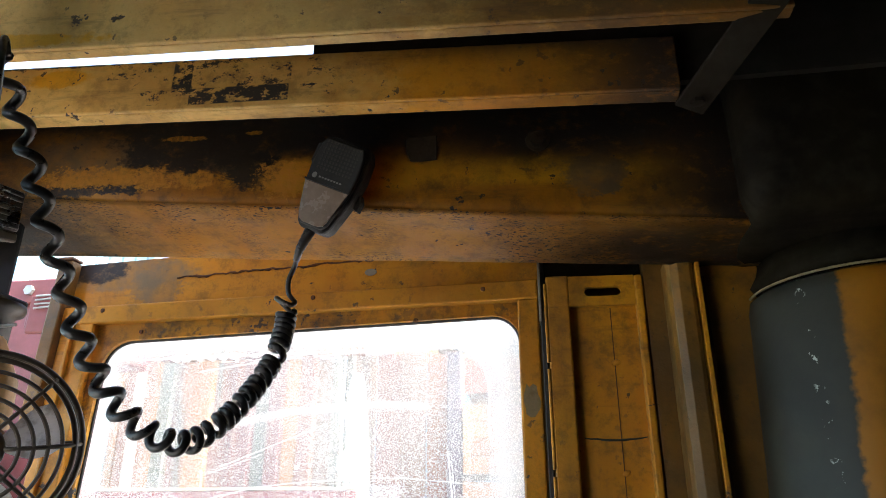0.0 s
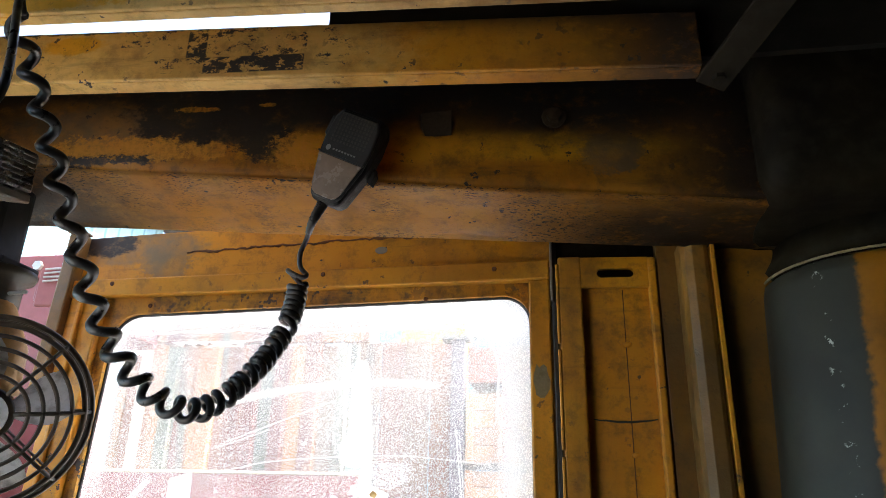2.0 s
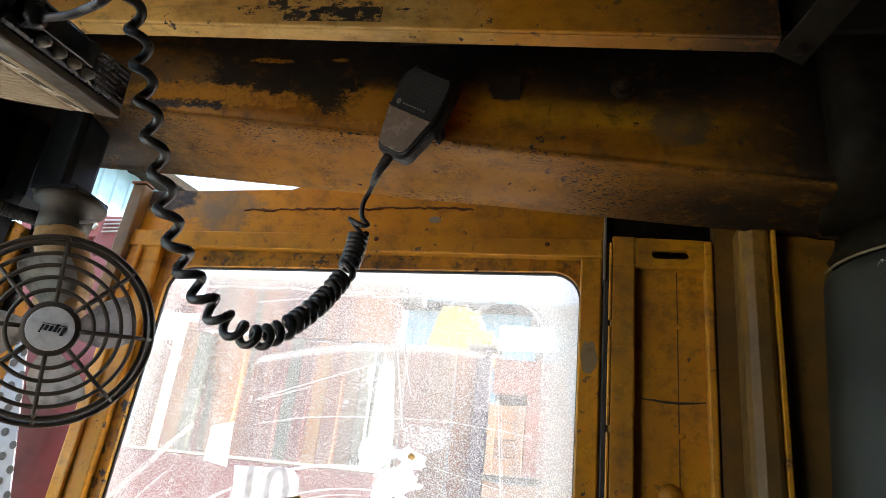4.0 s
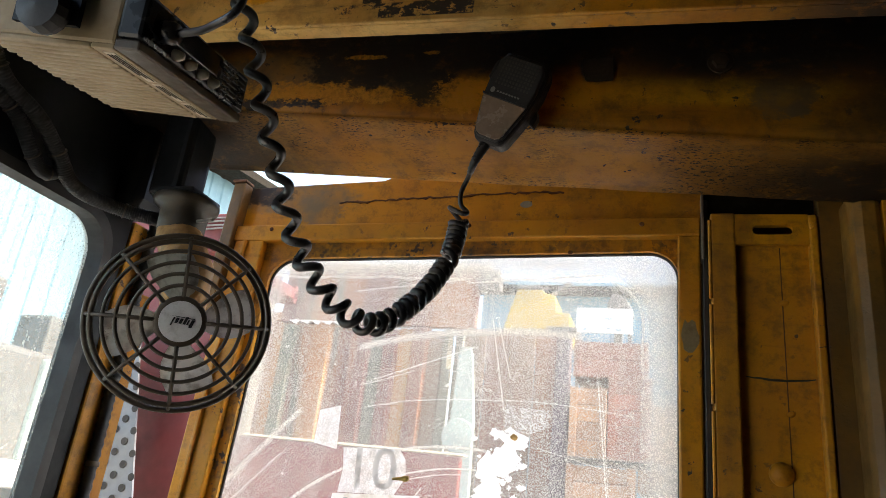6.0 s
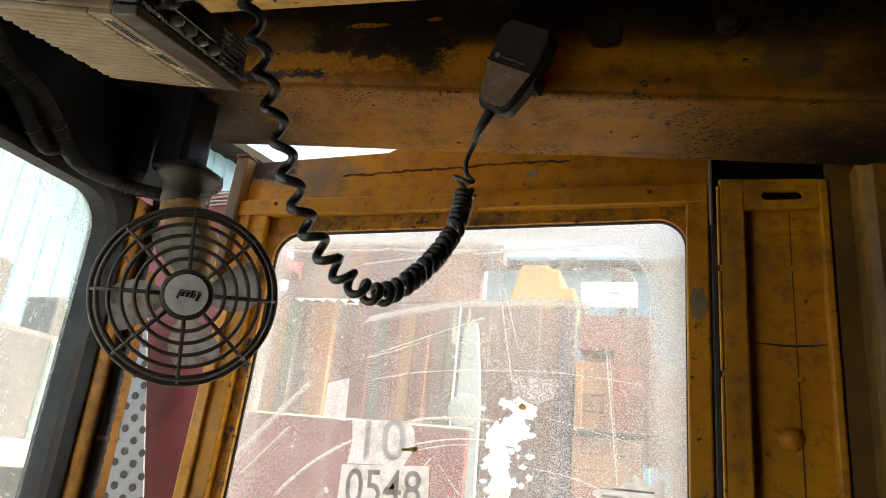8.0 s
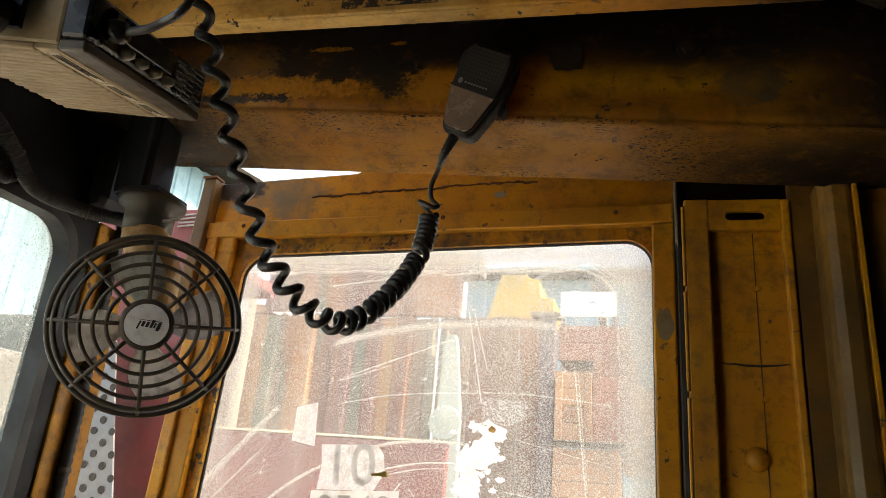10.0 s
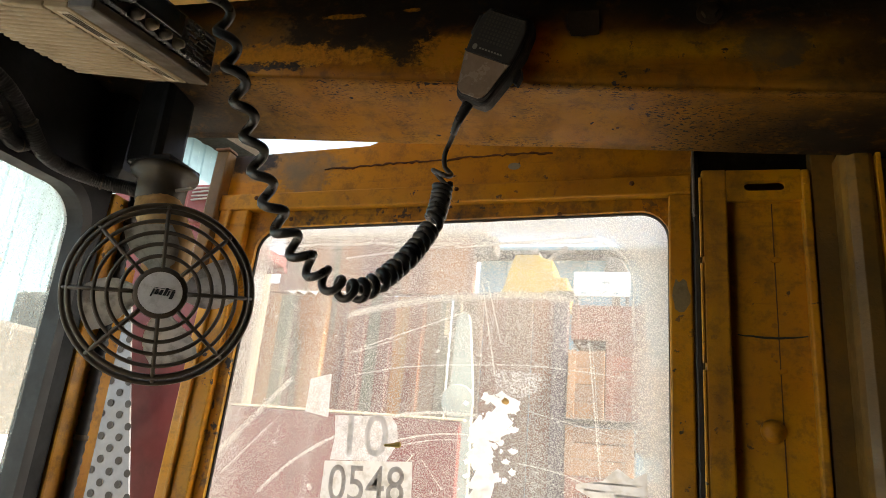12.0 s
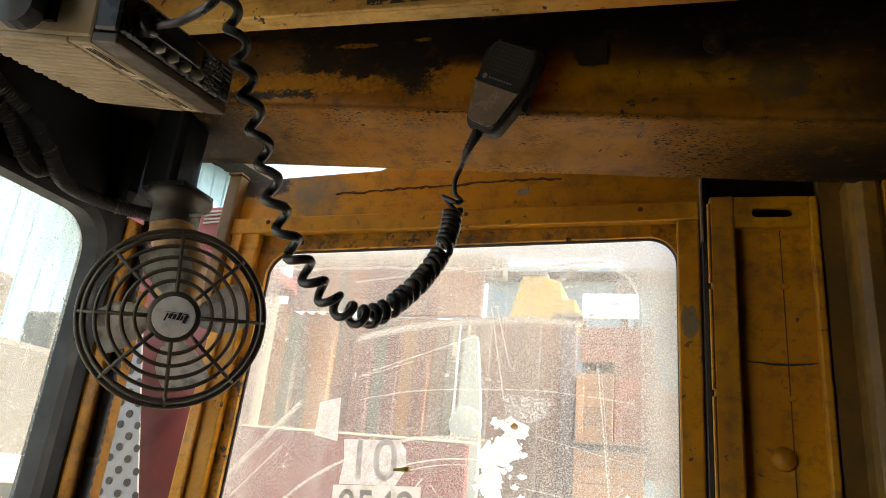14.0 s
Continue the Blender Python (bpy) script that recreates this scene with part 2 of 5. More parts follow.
RUST = plain("rust", (0.12, 0.045, 0.015), 0.8, 0, (0.03, 0.018, 0.012), 0.7, 25, 0.6)
STEEL = plain("bare_grey_steel", (0.3, 0.29, 0.27), 0.45, 0.6, (0.12, 0.09, 0.06), 0.5, 20)
PERF = plain("galvanised_steel", (0.17, 0.17, 0.18), 0.4, 0.6, (0.25, 0.22, 0.18), 0.5, 10)
HOLE = plain("hole_dark", (0.03, 0.025, 0.02), 0.8)
RED_STEEL = plain("dark_red_painted_steel", (0.15, 0.03, 0.028), 0.5, 0, (0.07, 0.03, 0.025), 0.5, 6)
def thin_paper(name, light=(0.8, 0.78, 0.74), dark=(0.6, 0.56, 0.48), sheer=0.0):
    n = Nodes(name)
    c = n.mix(n.ramp(n.noise(60, 6), 0.45, 0.7), light, dark)
    diff, trans, both = (n.tree.nodes.new(k) for k in ("ShaderNodeBsdfDiffuse", "ShaderNodeBsdfTranslucent", "ShaderNodeMixShader"))
    n.put(diff.inputs[0], c)
    n.put(trans.inputs[0], c)
    both.inputs[0].default_value = 0.88
    n.tree.links.new(diff.outputs[0], both.inputs[1])
    n.tree.links.new(trans.outputs[0], both.inputs[2])
    last = both
    if sheer:
        clear, last = n.tree.nodes.new("ShaderNodeBsdfTransparent"), n.tree.nodes.new("ShaderNodeMixShader")
        n.put(last.inputs[0], n.ramp(n.noise(420, 3, 0.6), 0.38, 0.62, min(1.0, sheer * 1.4), sheer * 0.6))
        n.tree.links.new(both.outputs[0], last.inputs[1])
        n.tree.links.new(clear.outputs[0], last.inputs[2])
    n.tree.links.new(last.outputs[0], n.out.inputs[0])
    return n.mat


PAPER = thin_paper("dirty_thin_white_paper", (0.72, 0.7, 0.66), (0.55, 0.52, 0.45))
SHEER_PAPER = thin_paper("worn_see_through_paper", (0.86, 0.85, 0.83), (0.7, 0.68, 0.64), 0.25)
SHEER_RESIDUE = thin_paper("thin_glue_residue", (0.9, 0.89, 0.86), (0.75, 0.72, 0.68), 0.72)
RESIDUE = thin_paper("bleached_paper_residue", (0.97, 0.965, 0.95), (0.86, 0.85, 0.82))
STAIN = thin_paper("brown_stained_paper", (0.5, 0.33, 0.13), (0.2, 0.12, 0.05))
FAN_BLADE = thin_paper("dusty_translucent_fan_blade", (0.55, 0.52, 0.47), (0.3, 0.27, 0.235))
PALE_INK = thin_paper("pale_grey_ink", (0.62, 0.61, 0.6), (0.45, 0.44, 0.43))
NUMBER_INK = thin_paper("worn_grey_ink", (0.42, 0.41, 0.4), (0.3, 0.295, 0.29))
FADED_INK = thin_paper("faded_grey_ink", (0.56, 0.55, 0.54), (0.42, 0.42, 0.41))
def streaked(name, a, b, c, d):
    n = Nodes(name)
    col = n.mix(n.ramp(n.noise(2.2, 4, 0.6, (1, 1, 0.05)), 0.42, 0.6), a, b)
    col = n.mix(n.ramp(n.noise(4.1, 5, 0.6, (1, 1, 0.09)), 0.54, 0.66), col, c)
    col = n.mix(n.ramp(n.noise(1.1, 6, 0.65), 0.5, 0.7, 0, 0.7), col, d)
    return n.finish(col, 0.65)


CONTAINER_RED = streaked("weathered_red_brown_container", (0.12, 0.045, 0.04), (0.28, 0.13, 0.06), (0.07, 0.085, 0.06), (0.16, 0.065, 0.05))
CONTAINER_ALT = streaked("weathered_ochre_container", (0.32, 0.16, 0.07), (0.2, 0.08, 0.05), (0.12, 0.1, 0.06), (0.36, 0.22, 0.11))
SHEET_GREEN = streaked("weathered_green_grey_sheet", (0.10, 0.115, 0.085), (0.15, 0.14, 0.10), (0.06, 0.065, 0.055), (0.17, 0.11, 0.07))
SHEET_OCHRE = streaked("weathered_orange_ochre_sheet", (0.36, 0.18, 0.06), (0.26, 0.12, 0.05), (0.3, 0.2, 0.08), (0.2, 0.09, 0.05))
SHEET_BROWN = streaked("weathered_brown_sheet", (0.16, 0.09, 0.06), (0.21, 0.13, 0.08), (0.10, 0.07, 0.055), (0.18, 0.08, 0.055))
MAUVE = plain("dull_purple_grey_paint", (0.10, 0.075, 0.085), 0.6, 0, (0.06, 0.05, 0.05), 0.6, 5)
TIMBER_RED = plain("red_stained_timber", (0.27, 0.11, 0.075), 0.75, 0, (0.12, 0.07, 0.05), 0.7, 3, 0.3, 60, 0.6)
TIMBER = plain("weathered_timber", (0.36, 0.2, 0.1), 0.75, 0, (0.13, 0.08, 0.06), 0.7, 3, 0.3, 60, 0.6)
PALE_GREEN = plain("pale_green_paint", (0.34, 0.41, 0.37), 0.5, 0, (0.18, 0.21, 0.19), 0.4, 4)
SHED_BLUE = plain("pale_blue_sheet_metal", (0.18, 0.32, 0.39), 0.5, 0.0, (0.1, 0.2, 0.25), 0.5, 1)
SHED_WHITE = plain("white_sheet_metal", (0.75, 0.76, 0.76), 0.5, 0, (0.5, 0.5, 0.48), 0.4, 1)
GROUND_MAT = plain("pale_dusty_ground", (0.33, 0.31, 0.27), 0.9, 0, (0.22, 0.2, 0.17), 0.6, 0.6, 0.4, 30)
MACHINE_GREY = plain("grey_machinery_paint", (0.11, 0.105, 0.095), 0.6, 0, (0.07, 0.06, 0.05), 0.6, 2)
OCHRE = plain("ochre_painted_hopper", (0.45, 0.32, 0.06), 0.6, 0, (0.2, 0.13, 0.05), 0.5, 2)
FLOOR_MAT = plain("worn_dusty_floor_plate", (0.08, 0.07, 0.06), 0.7, 0, (0.04, 0.035, 0.03), 0.6, 8)


def dirty_glass(name, veil, wiped, grain=0.40):
    """Clear pane under dust: a fine gritty veil, run-down streaks and, on a wiped pane, wiper arcs, scratches and a caked rim."""
    n = Nodes(name)
    t = n.tree
    dust = n.math("ADD", n.ramp(n.noise(3.2, 6, 0.6), 0.3, 0.72, veil * 0.5, veil * 1.15), n.ramp(n.noise(560, 2, 0.6), 0.46, 0.62, -0.3 * grain, grain))
    dust = n.math("ADD", dust, n.math("MULTIPLY", n.ramp(n.noise(240, 3, 0.6), 0.6, 0.65, 0, 0.55), n.ramp(n.noise(9, 4), 0.42, 0.66, 0.1, 1)))
    dust = n.math("ADD", dust, n.ramp(n.noise(30, 5, 0.6, (1, 1, 0.06)), 0.45, 0.75, 0, 0.14))
    dust = n.math("ADD", dust, n.ramp(n.noise(80, 3, 0.55), 0.70, 0.73, 0, 0.6))
    sep = t.nodes.new("ShaderNodeSeparateXYZ")
    n.put(sep.inputs[0], n.coord)
    x, z = sep.outputs[0], sep.outputs[2]
    if wiped:
        grit = n.ramp(n.noise(330, 3, 0.7), 0.40, 0.55, 0.1, 1)
        patchy = n.ramp(n.noise(7, 3), 0.36, 0.54, 0.35, 1)
        # wiped field: left of and below a rounded corner; caked dust beyond it
        ox = n.math("MAXIMUM", n.math("SUBTRACT", x, -0.175), 0.0)
        oz = n.math("MAXIMUM", n.math("SUBTRACT", z, 1.505), 0.0)
        d = n.math("SQRT", n.math("ADD", n.math("MULTIPLY", ox, ox), n.math("MULTIPLY", oz, oz)))
        d = n.math("ADD", d, n.math("MULTIPLY", n.math("SUBTRACT", n.noise(14, 4), 0.5), 0.016))
        dust = n.math("ADD", dust, n.ramp(d, 0.058, 0.094, 0, 0.42))
        dust = n.math("ADD", dust, n.math("MULTIPLY", n.ramp(n.math("ABSOLUTE", n.math("SUBTRACT", d, 0.068)), 0.001, 0.003, 0.5, 0), n.math("MULTIPLY", grit, patchy)))
        dust = n.math("ADD", dust, n.ramp(n.math("ADD", x, n.math("MULTIPLY", n.math("SUBTRACT", 1.6, z), 0.06)), -0.79, -0.73, 0.30, 0))
        # arcs: centre, radius, half width, strength, and the stretch of x that they cover
        for cx, cz, r, wide, k, xa, xb in ((-0.30, 0.352, 1.13, 0.0055, 0.6, -0.60, -0.19), (-0.38, 0.848, 0.44, 0.0022, 0.85, -0.72, -0.33), (-0.36, 0.85, 0.405, 0.0012, 0.8, -0.53, -0.33),
                                           (-0.36, 0.85, 0.396, 0.0008, 0.7, -0.51, -0.36), (-0.31, 0.72, 0.50, 0.0010, 0.6, -0.29, -0.08), (-0.33, 0.70, 0.47, 0.0008, 0.5, -0.27, -0.10),
                                           (-0.35, 0.66, 0.46, 0.0008, 0.5, -0.27, -0.10), (-0.30, 0.20, 1.17, 0.0010, 0.45, -0.58, -0.10)):
            ex, ez = n.math("SUBTRACT", x, cx), n.math("SUBTRACT", z, cz)
            e = n.math("SQRT", n.math("ADD", n.math("MULTIPLY", ex, ex), n.math("MULTIPLY", ez, ez)))
            e = n.math("ADD", e, n.math("MULTIPLY", n.math("SUBTRACT", n.noise(5, 2), 0.5), 0.012))
            ring = n.ramp(n.math("ABSOLUTE", n.math("SUBTRACT", e, r)), wide * 0.3, wide * 1.7, k, 0)
            ring = n.math("MULTIPLY", ring, n.math("MULTIPLY", n.math("GREATER_THAN", ez, 0.0), n.math("MULTIPLY", n.ramp(x, xa, xa + 0.03), n.ramp(x, xb - 0.03, xb, 1, 0))))
            dust = n.math("ADD", dust, n.math("MULTIPLY", ring, grit))
        # straight scratches between two points of the pane
        for xa, za, xb, zb, wide, k in ((-0.353, 1.515, -0.318, 1.343, 0.0009, 0.7), (-0.343, 1.51, -0.312, 1.40, 0.0007, 0.6), (-0.806, 1.19, -0.672, 1.335, 0.0045, 0.6), (-0.79, 1.16, -0.70, 1.255, 0.0012, 0.4),
                                        (-0.175, 1.42, -0.148, 1.16, 0.0011, 0.65), (-0.168, 1.40, -0.152, 1.22, 0.0007, 0.5), (-0.56, 1.385, -0.37, 1.455, 0.0007, 0.6), (-0.58, 1.375, -0.47, 1.41, 0.0006, 0.5),
                                        (-0.505, 1.14, -0.44, 1.225, 0.0008, 0.7), (-0.41, 1.565, -0.16, 1.584, 0.0014, 0.7), (-0.62, 1.545, -0.40, 1.572, 0.0012, 0.5), (-0.43, 1.215, -0.39, 1.17, 0.0007, 0.6), (-0.27, 1.30, -0.11, 1.265, 0.0007, 0.5)):
            ln = math.hypot(xb - xa, zb - za)
            tx, tz = (xb - xa) / ln, (zb - za) / ln
            ex, ez = n.math("SUBTRACT", x, (xa + xb) / 2), n.math("SUBTRACT", z, (za + zb) / 2)
            across = n.math("ABSOLUTE", n.math("ADD", n.math("MULTIPLY", ex, -tz), n.math("MULTIPLY", ez, tx)))
            alongs = n.math("ABSOLUTE", n.math("ADD", n.math("MULTIPLY", ex, tx), n.math("MULTIPLY", ez, tz)))
            mark = n.math("MULTIPLY", n.ramp(across, wide * 0.4, wide * 1.6, k, 0), n.ramp(alongs, ln * 0.42, ln * 0.5, 1, 0))
            dust = n.math("ADD", dust, n.math("MULTIPLY", mark, grit))
    specks = 0.0
    if not wiped:
        edge = n.math("ADD", n.math("MULTIPLY", n.math("SUBTRACT", sep.outputs[1], 0.70), 2.2), n.math("MULTIPLY", n.math("SUBTRACT", z, 1.38), 1.4))
        specks = n.ramp(n.math("ADD", n.noise(330, 3, 0.6), n.math("MULTIPLY", edge, 0.16)), 0.66, 0.70, 0, 0.85)
        dust = n.math("ADD", dust, n.ramp(edge, 0.1, 0.5, 0, 0.3))
    dust = n.math("MAXIMUM", n.math("MINIMUM", dust, 0.96), 0.02)
    clear = t.nodes.new("ShaderNodeBsdfTransparent")
    diff, trans, both, mixed = (t.nodes.new(k) for k in ("ShaderNodeBsdfDiffuse", "ShaderNodeBsdfTranslucent", "ShaderNodeMixShader", "ShaderNodeMixShader"))
    for sh in (diff, trans):
        sh.inputs[0].default_value = (0.71, 0.68, 0.615, 1)
    both.inputs[0].default_value = 0.8
    t.links.new(diff.outputs[0], both.inputs[1])
    t.links.new(trans.outputs[0], both.inputs[2])
    n.put(mixed.inputs[0], dust)
    t.links.new(clear.outputs[0], mixed.inputs[1])
    t.links.new(both.outputs[0], mixed.inputs[2])
    dirt, top = t.nodes.new("ShaderNodeBsdfDiffuse"), t.nodes.new("ShaderNodeMixShader")
    dirt.inputs[0].default_value = (0.03, 0.026, 0.022, 1)
    n.put(top.inputs[0], specks)
    t.links.new(mixed.outputs[0], top.inputs[1])
    t.links.new(dirt.outputs[0], top.inputs[2])
    t.links.new(top.outputs[0], n.out.inputs[0])
    return n.mat


GLASS_FRONT = dirty_glass("dusty_front_glass", 0.22, True)
GLASS_SIDE = dirty_glass("dusty_side_glass", 0.24, False, 0.10)


# ---- mesh helpers ----
def link_mesh(name, bm, material, smooth=False):
    me = bpy.data.meshes.new(name)
    bmesh.ops.recalc_face_normals(bm, faces=bm.faces)
    bm.to_mesh(me)
    bm.free()
    for m in (material if isinstance(material, (list, tuple)) else [material]):
        me.materials.append(m)
    if smooth:
        for p in me.polygons:
            p.use_smooth = True
    return new(name, me)


def part(name, bm, material, parent, label="", smooth=False):
    ob = link_mesh(name, bm, material, smooth)
    up = Matrix.Translation(parent.location) if parent.parent is None else Matrix.Identity(4)
    ob.parent, ob.matrix_parent_inverse = parent, up.inverted()
    return tagged(ob, label)


def thing(name, base, label, category, group="", kind=""):
    ob = new(name)
    ob.location = base
    ob.empty_display_size = 0.05
    return tagged(ob, label, category, group, kind)


def solid(name, bm, material, label, category="", kind="", smooth=False):
    return tagged(link_mesh(name, bm, material, smooth), label, category, "", kind)


def box(x0, x1, y0, y1, z0, z1, bevel=0.0, seg=2, bm=None):
    own = bmesh.new()
    bmesh.ops.create_cube(own, size=1)
    for v in own.verts:
        v.co = (x0 + (v.co.x + 0.5) * (x1 - x0), y0 + (v.co.y + 0.5) * (y1 - y0), z0 + (v.co.z + 0.5) * (z1 - z0))
    if bevel:
        bmesh.ops.bevel(own, geom=own.edges[:], offset=bevel, segments=seg, affect="EDGES", profile=0.5)
    return join(bm, own)


def join(bm, own):
    if bm is None:
        return own
    me = bpy.data.meshes.new("tmp")
    own.to_mesh(me)
    own.free()
    bm.from_mesh(me)
    bpy.data.meshes.remove(me)
    return bm


def moved(bm, m):
    bmesh.ops.transform(bm, matrix=m, verts=bm.verts)
    return bm


def prism(points, axis, a, b, bevel=0.0, bm=None):
    """A polygon in the plane across axis (points in the other two coordinates, in order), thick from a to b."""
    own = bmesh.new()

    def at(p, h):
        return {"x": (h, p[0], p[1]), "y": (p[0], h, p[1]), "z": (p[0], p[1], h)}[axis]
    va, vb = ([own.verts.new(at(p, h)) for p in points] for h in (a, b))
    own.faces.new(va)
    own.faces.new(vb[::-1])
    for i in range(len(points)):
        j = (i + 1) % len(points)
        own.faces.new((va[i], vb[i], vb[j], va[j]))
    bmesh.ops.recalc_face_normals(own, faces=own.faces)
    if bevel:
        bmesh.ops.bevel(own, geom=own.edges[:], offset=bevel, segments=2, affect="EDGES", profile=0.5)
    return join(bm, own)


def rounded(x0, x1, z0, z1, r, n=6):
    """Outline of a rectangle with round corners."""
    out = []
    for cx, cz, a in ((x1 - r, z1 - r, 0), (x0 + r, z1 - r, 90), (x0 + r, z0 + r, 180), (x1 - r, z0 + r, 270)):
        out += [(cx + r * math.cos(radians(a + 90 * i / n)), cz + r * math.sin(radians(a + 90 * i / n))) for i in range(n + 1)]
    return out


def ring_plate(outer, inner, axis, a, b, bm=None):
    """A frame between two outlines with the same number of points."""
    own = bmesh.new()

    def at(p, h):
        return {"x": (h, p[0], p[1]), "y": (p[0], h, p[1]), "z": (p[0], p[1], h)}[axis]
    loops = [[own.verts.new(at(p, h)) for p in o] for o, h in ((outer, a), (inner, a), (inner, b), (outer, b))]
    n = len(outer)
    for k in range(4):
        p, q = loops[k], loops[(k + 1) % 4]
        for i in range(n):
            j = (i + 1) % n
            own.faces.new((p[i], p[j], q[j], q[i]))
    bmesh.ops.recalc_face_normals(own, faces=own.faces)
    return join(bm, own)


def smooth_path(points, n):
    """Catmull-Rom through the points, n steps a stretch."""
    p = [Vector(q) for q in points]
    p = [p[0] * 2 - p[1]] + p + [p[-1] * 2 - p[-2]]
    out = []
    for i in range(1, len(p) - 2):
        a, b, c, d = p[i - 1:i + 3]
        for k in range(n):
            t = k / n
            out.append(0.5 * (2 * b + (c - a) * t + (2 * a - 5 * b + 4 * c - d) * t * t + (3 * b - a - 3 * c + d) * t ** 3))
    return out + [p[-2]]


def tube(path, radius, sides=8, bm=None, caps=True):
    """A tube along a path; radius a number or one for each point."""
    own = bmesh.new()
    path = [Vector(p) for p in path]
    rad = radius if isinstance(radius, list) else [radius] * len(path)
    up, rings = Vector((0.13, 0.31, 0.94)), []
    for i, p in enumerate(path):
        d = (path[min(i + 1, len(path) - 1)] - path[max(i - 1, 0)]).normalized()
        side = d.cross(up)
        side = side.normalized() if side.length > 1e-4 else d.orthogonal().normalized()
        up = side.cross(d).normalized()
        rings.append([own.verts.new(p + rad[i] * (math.cos(6.28318 * k / sides) * side + math.sin(6.28318 * k / sides) * up)) for k in range(sides)])
    for a, b in zip(rings, rings[1:]):
        for k in range(sides):
            own.faces.new((a[k], a[(k + 1) % sides], b[(k + 1) % sides], b[k]))
    if caps:
        own.faces.new(rings[0][::-1])
        own.faces.new(rings[-1])
    return join(bm, own)


def lathe(profile, steps=32, bm=None):
    """Turned about z: profile of (radius, z)."""
    own = bmesh.new()
    rings = [[own.verts.new((r * math.cos(6.28318 * k / steps), r * math.sin(6.28318 * k / steps), z)) for k in range(steps)] for r, z in profile]
    for a, b in zip(rings, rings[1:]):
        for k in range(steps):
            own.faces.new((a[k], a[(k + 1) % steps], b[(k + 1) % steps], b[k]))
    own.faces.new(rings[0][::-1])
    own.faces.new(rings[-1])
    return join(bm, own)


def aim(origin, normal, up=(0, 0, 1)):
    """Local z along normal, local y as near to up as can be."""
    z = Vector(normal).normalized()
    x = Vector(up).cross(z).normalized()
    y = z.cross(x)
    m = Matrix((x, y, z)).transposed().to_4x4()
    m.translation = origin
    return m


def lettering(name, text, size, m, material, parent, label=""):
    cu = bpy.data.curves.new(name, "FONT")
    cu.body, cu.size, cu.extrude = text, size, 0.0
    cu.offset = 0.0005
    cu.align_x, cu.align_y = "CENTER", "CENTER"
    tmp = bpy.data.objects.new("tmp", cu)
    me = bpy.data.meshes.new_from_object(tmp)
    bpy.data.objects.remove(tmp)
    bm = bmesh.new()
    bm.from_mesh(me)
    bpy.data.meshes.remove(me)
    return part(name, moved(bm, m), material, parent, label)


# ---- the cab's shell ----
FLOOR, ROOF = 0.0, 2.0
solid("floor", box(-0.98, 0.70, -1.0, 1.2, -0.05, FLOOR), FLOOR_MAT, "worn dusty steel floor plate of the cab", kind="structure")
solid("wall_right", box(0.62, 0.66, -1.0, 1.16, FLOOR, ROOF), SHADED_YELLOW, "yellow steel side wall darkened for shade", kind="structure")
solid("wall_back", box(-0.94, 0.62, -1.0, -0.96, FLOOR, ROOF), SHADED_YELLOW, "unseen steel rear wall of the cab, darkened for shade", kind="structure")
solid("ceiling", box(-0.98, 0.66, -1.0, 0.80, ROOF, ROOF + 0.02), ROOF_STEEL, "dark steel ceiling plate of the cab", kind="structure")
solid("roof_front_plate", box(-0.30, 0.62, 0.742, 0.752, 1.80, ROOF + 0.02), ROOF_STEEL, "dark steel plate closing the roof's front", kind="structure")
solid("roof_top_right", box(-0.30, 0.66, 0.80, 1.16, ROOF, ROOF + 0.02), ROOF_STEEL, "dark steel roof plate over the front", kind="structure")

# plate out of view, added to keep sun off the corner post
solid("unseen_sun_plate", box(-0.74, -0.303, 0.96, 1.16, ROOF, ROOF + 0.02), ROOF_STEEL, "unseen dark steel plate over the door, added to block the sun", kind="structure")

# left wall with a round-cornered window opening
wl = bmesh.new()
inner = rounded(0.48, 0.815, 0.84, 1.557, 0.055, 8)
outer = []
for k, (cy, cz) in enumerate(((0.852, ROOF), (0.43, ROOF), (0.43, FLOOR), (0.852, FLOOR))):
    outer += [(cy, cz)] * (len(inner) // 4)
ring_plate(outer, inner, "x", -0.94, -0.90, wl)
bmesh.ops.remove_doubles(wl, verts=wl.verts, dist=1e-5)
wall_left = solid("wall_left", wl, BLACK_STEEL, "black greasy steel side wall with a window opening", kind="structure")
# unseen doorway, left open between these to let daylight onto the beams
solid("wall_left_rear", box(-0.94, -0.90, -0.96, -0.40, FLOOR, ROOF), BLACK_STEEL, "black steel wall behind the unseen doorway added for light", kind="structure")
solid("doorway_lintel", box(-0.94, -0.90, -0.40, 0.43, 1.985, ROOF), BLACK_STEEL, "black steel lintel over the unseen doorway added for light", kind="structure")
window_1 = thing("window_1", (-0.92, 0.6, 0.84), "dusty side window pane in a black rubber seal", "", kind="structure")
pane = part("pane", prism(rounded(0.47, 0.822, 0.83, 1.565, 0.06, 8), "x", -0.932, -0.928), GLASS_SIDE, window_1, "dust-speckled glass")
part("rubber_seal", ring_plate(rounded(0.468, 0.824, 0.828, 1.567, 0.062, 8), rounded(0.485, 0.808, 0.845, 1.551, 0.055, 8), "x", -0.926, -0.896), RUBBER, window_1, "black rubber window seal")

# front corner post beside the side window
post = thing("corner_post", (-0.9, 0.9, 0.0), "yellow painted corner post with rusty stains", "post")
part("post_face", box(-0.93, -0.895, 0.853, 0.898, FLOOR, 1.575, 0.004), TRIM_YELLOW, post)
part("post_flange", prism([(-0.935, 0.898), (-0.905, 0.898), (-0.896, 0.934), (-0.902, 0.934)], "z", FLOOR, 1.47), TRIM_YELLOW, post)
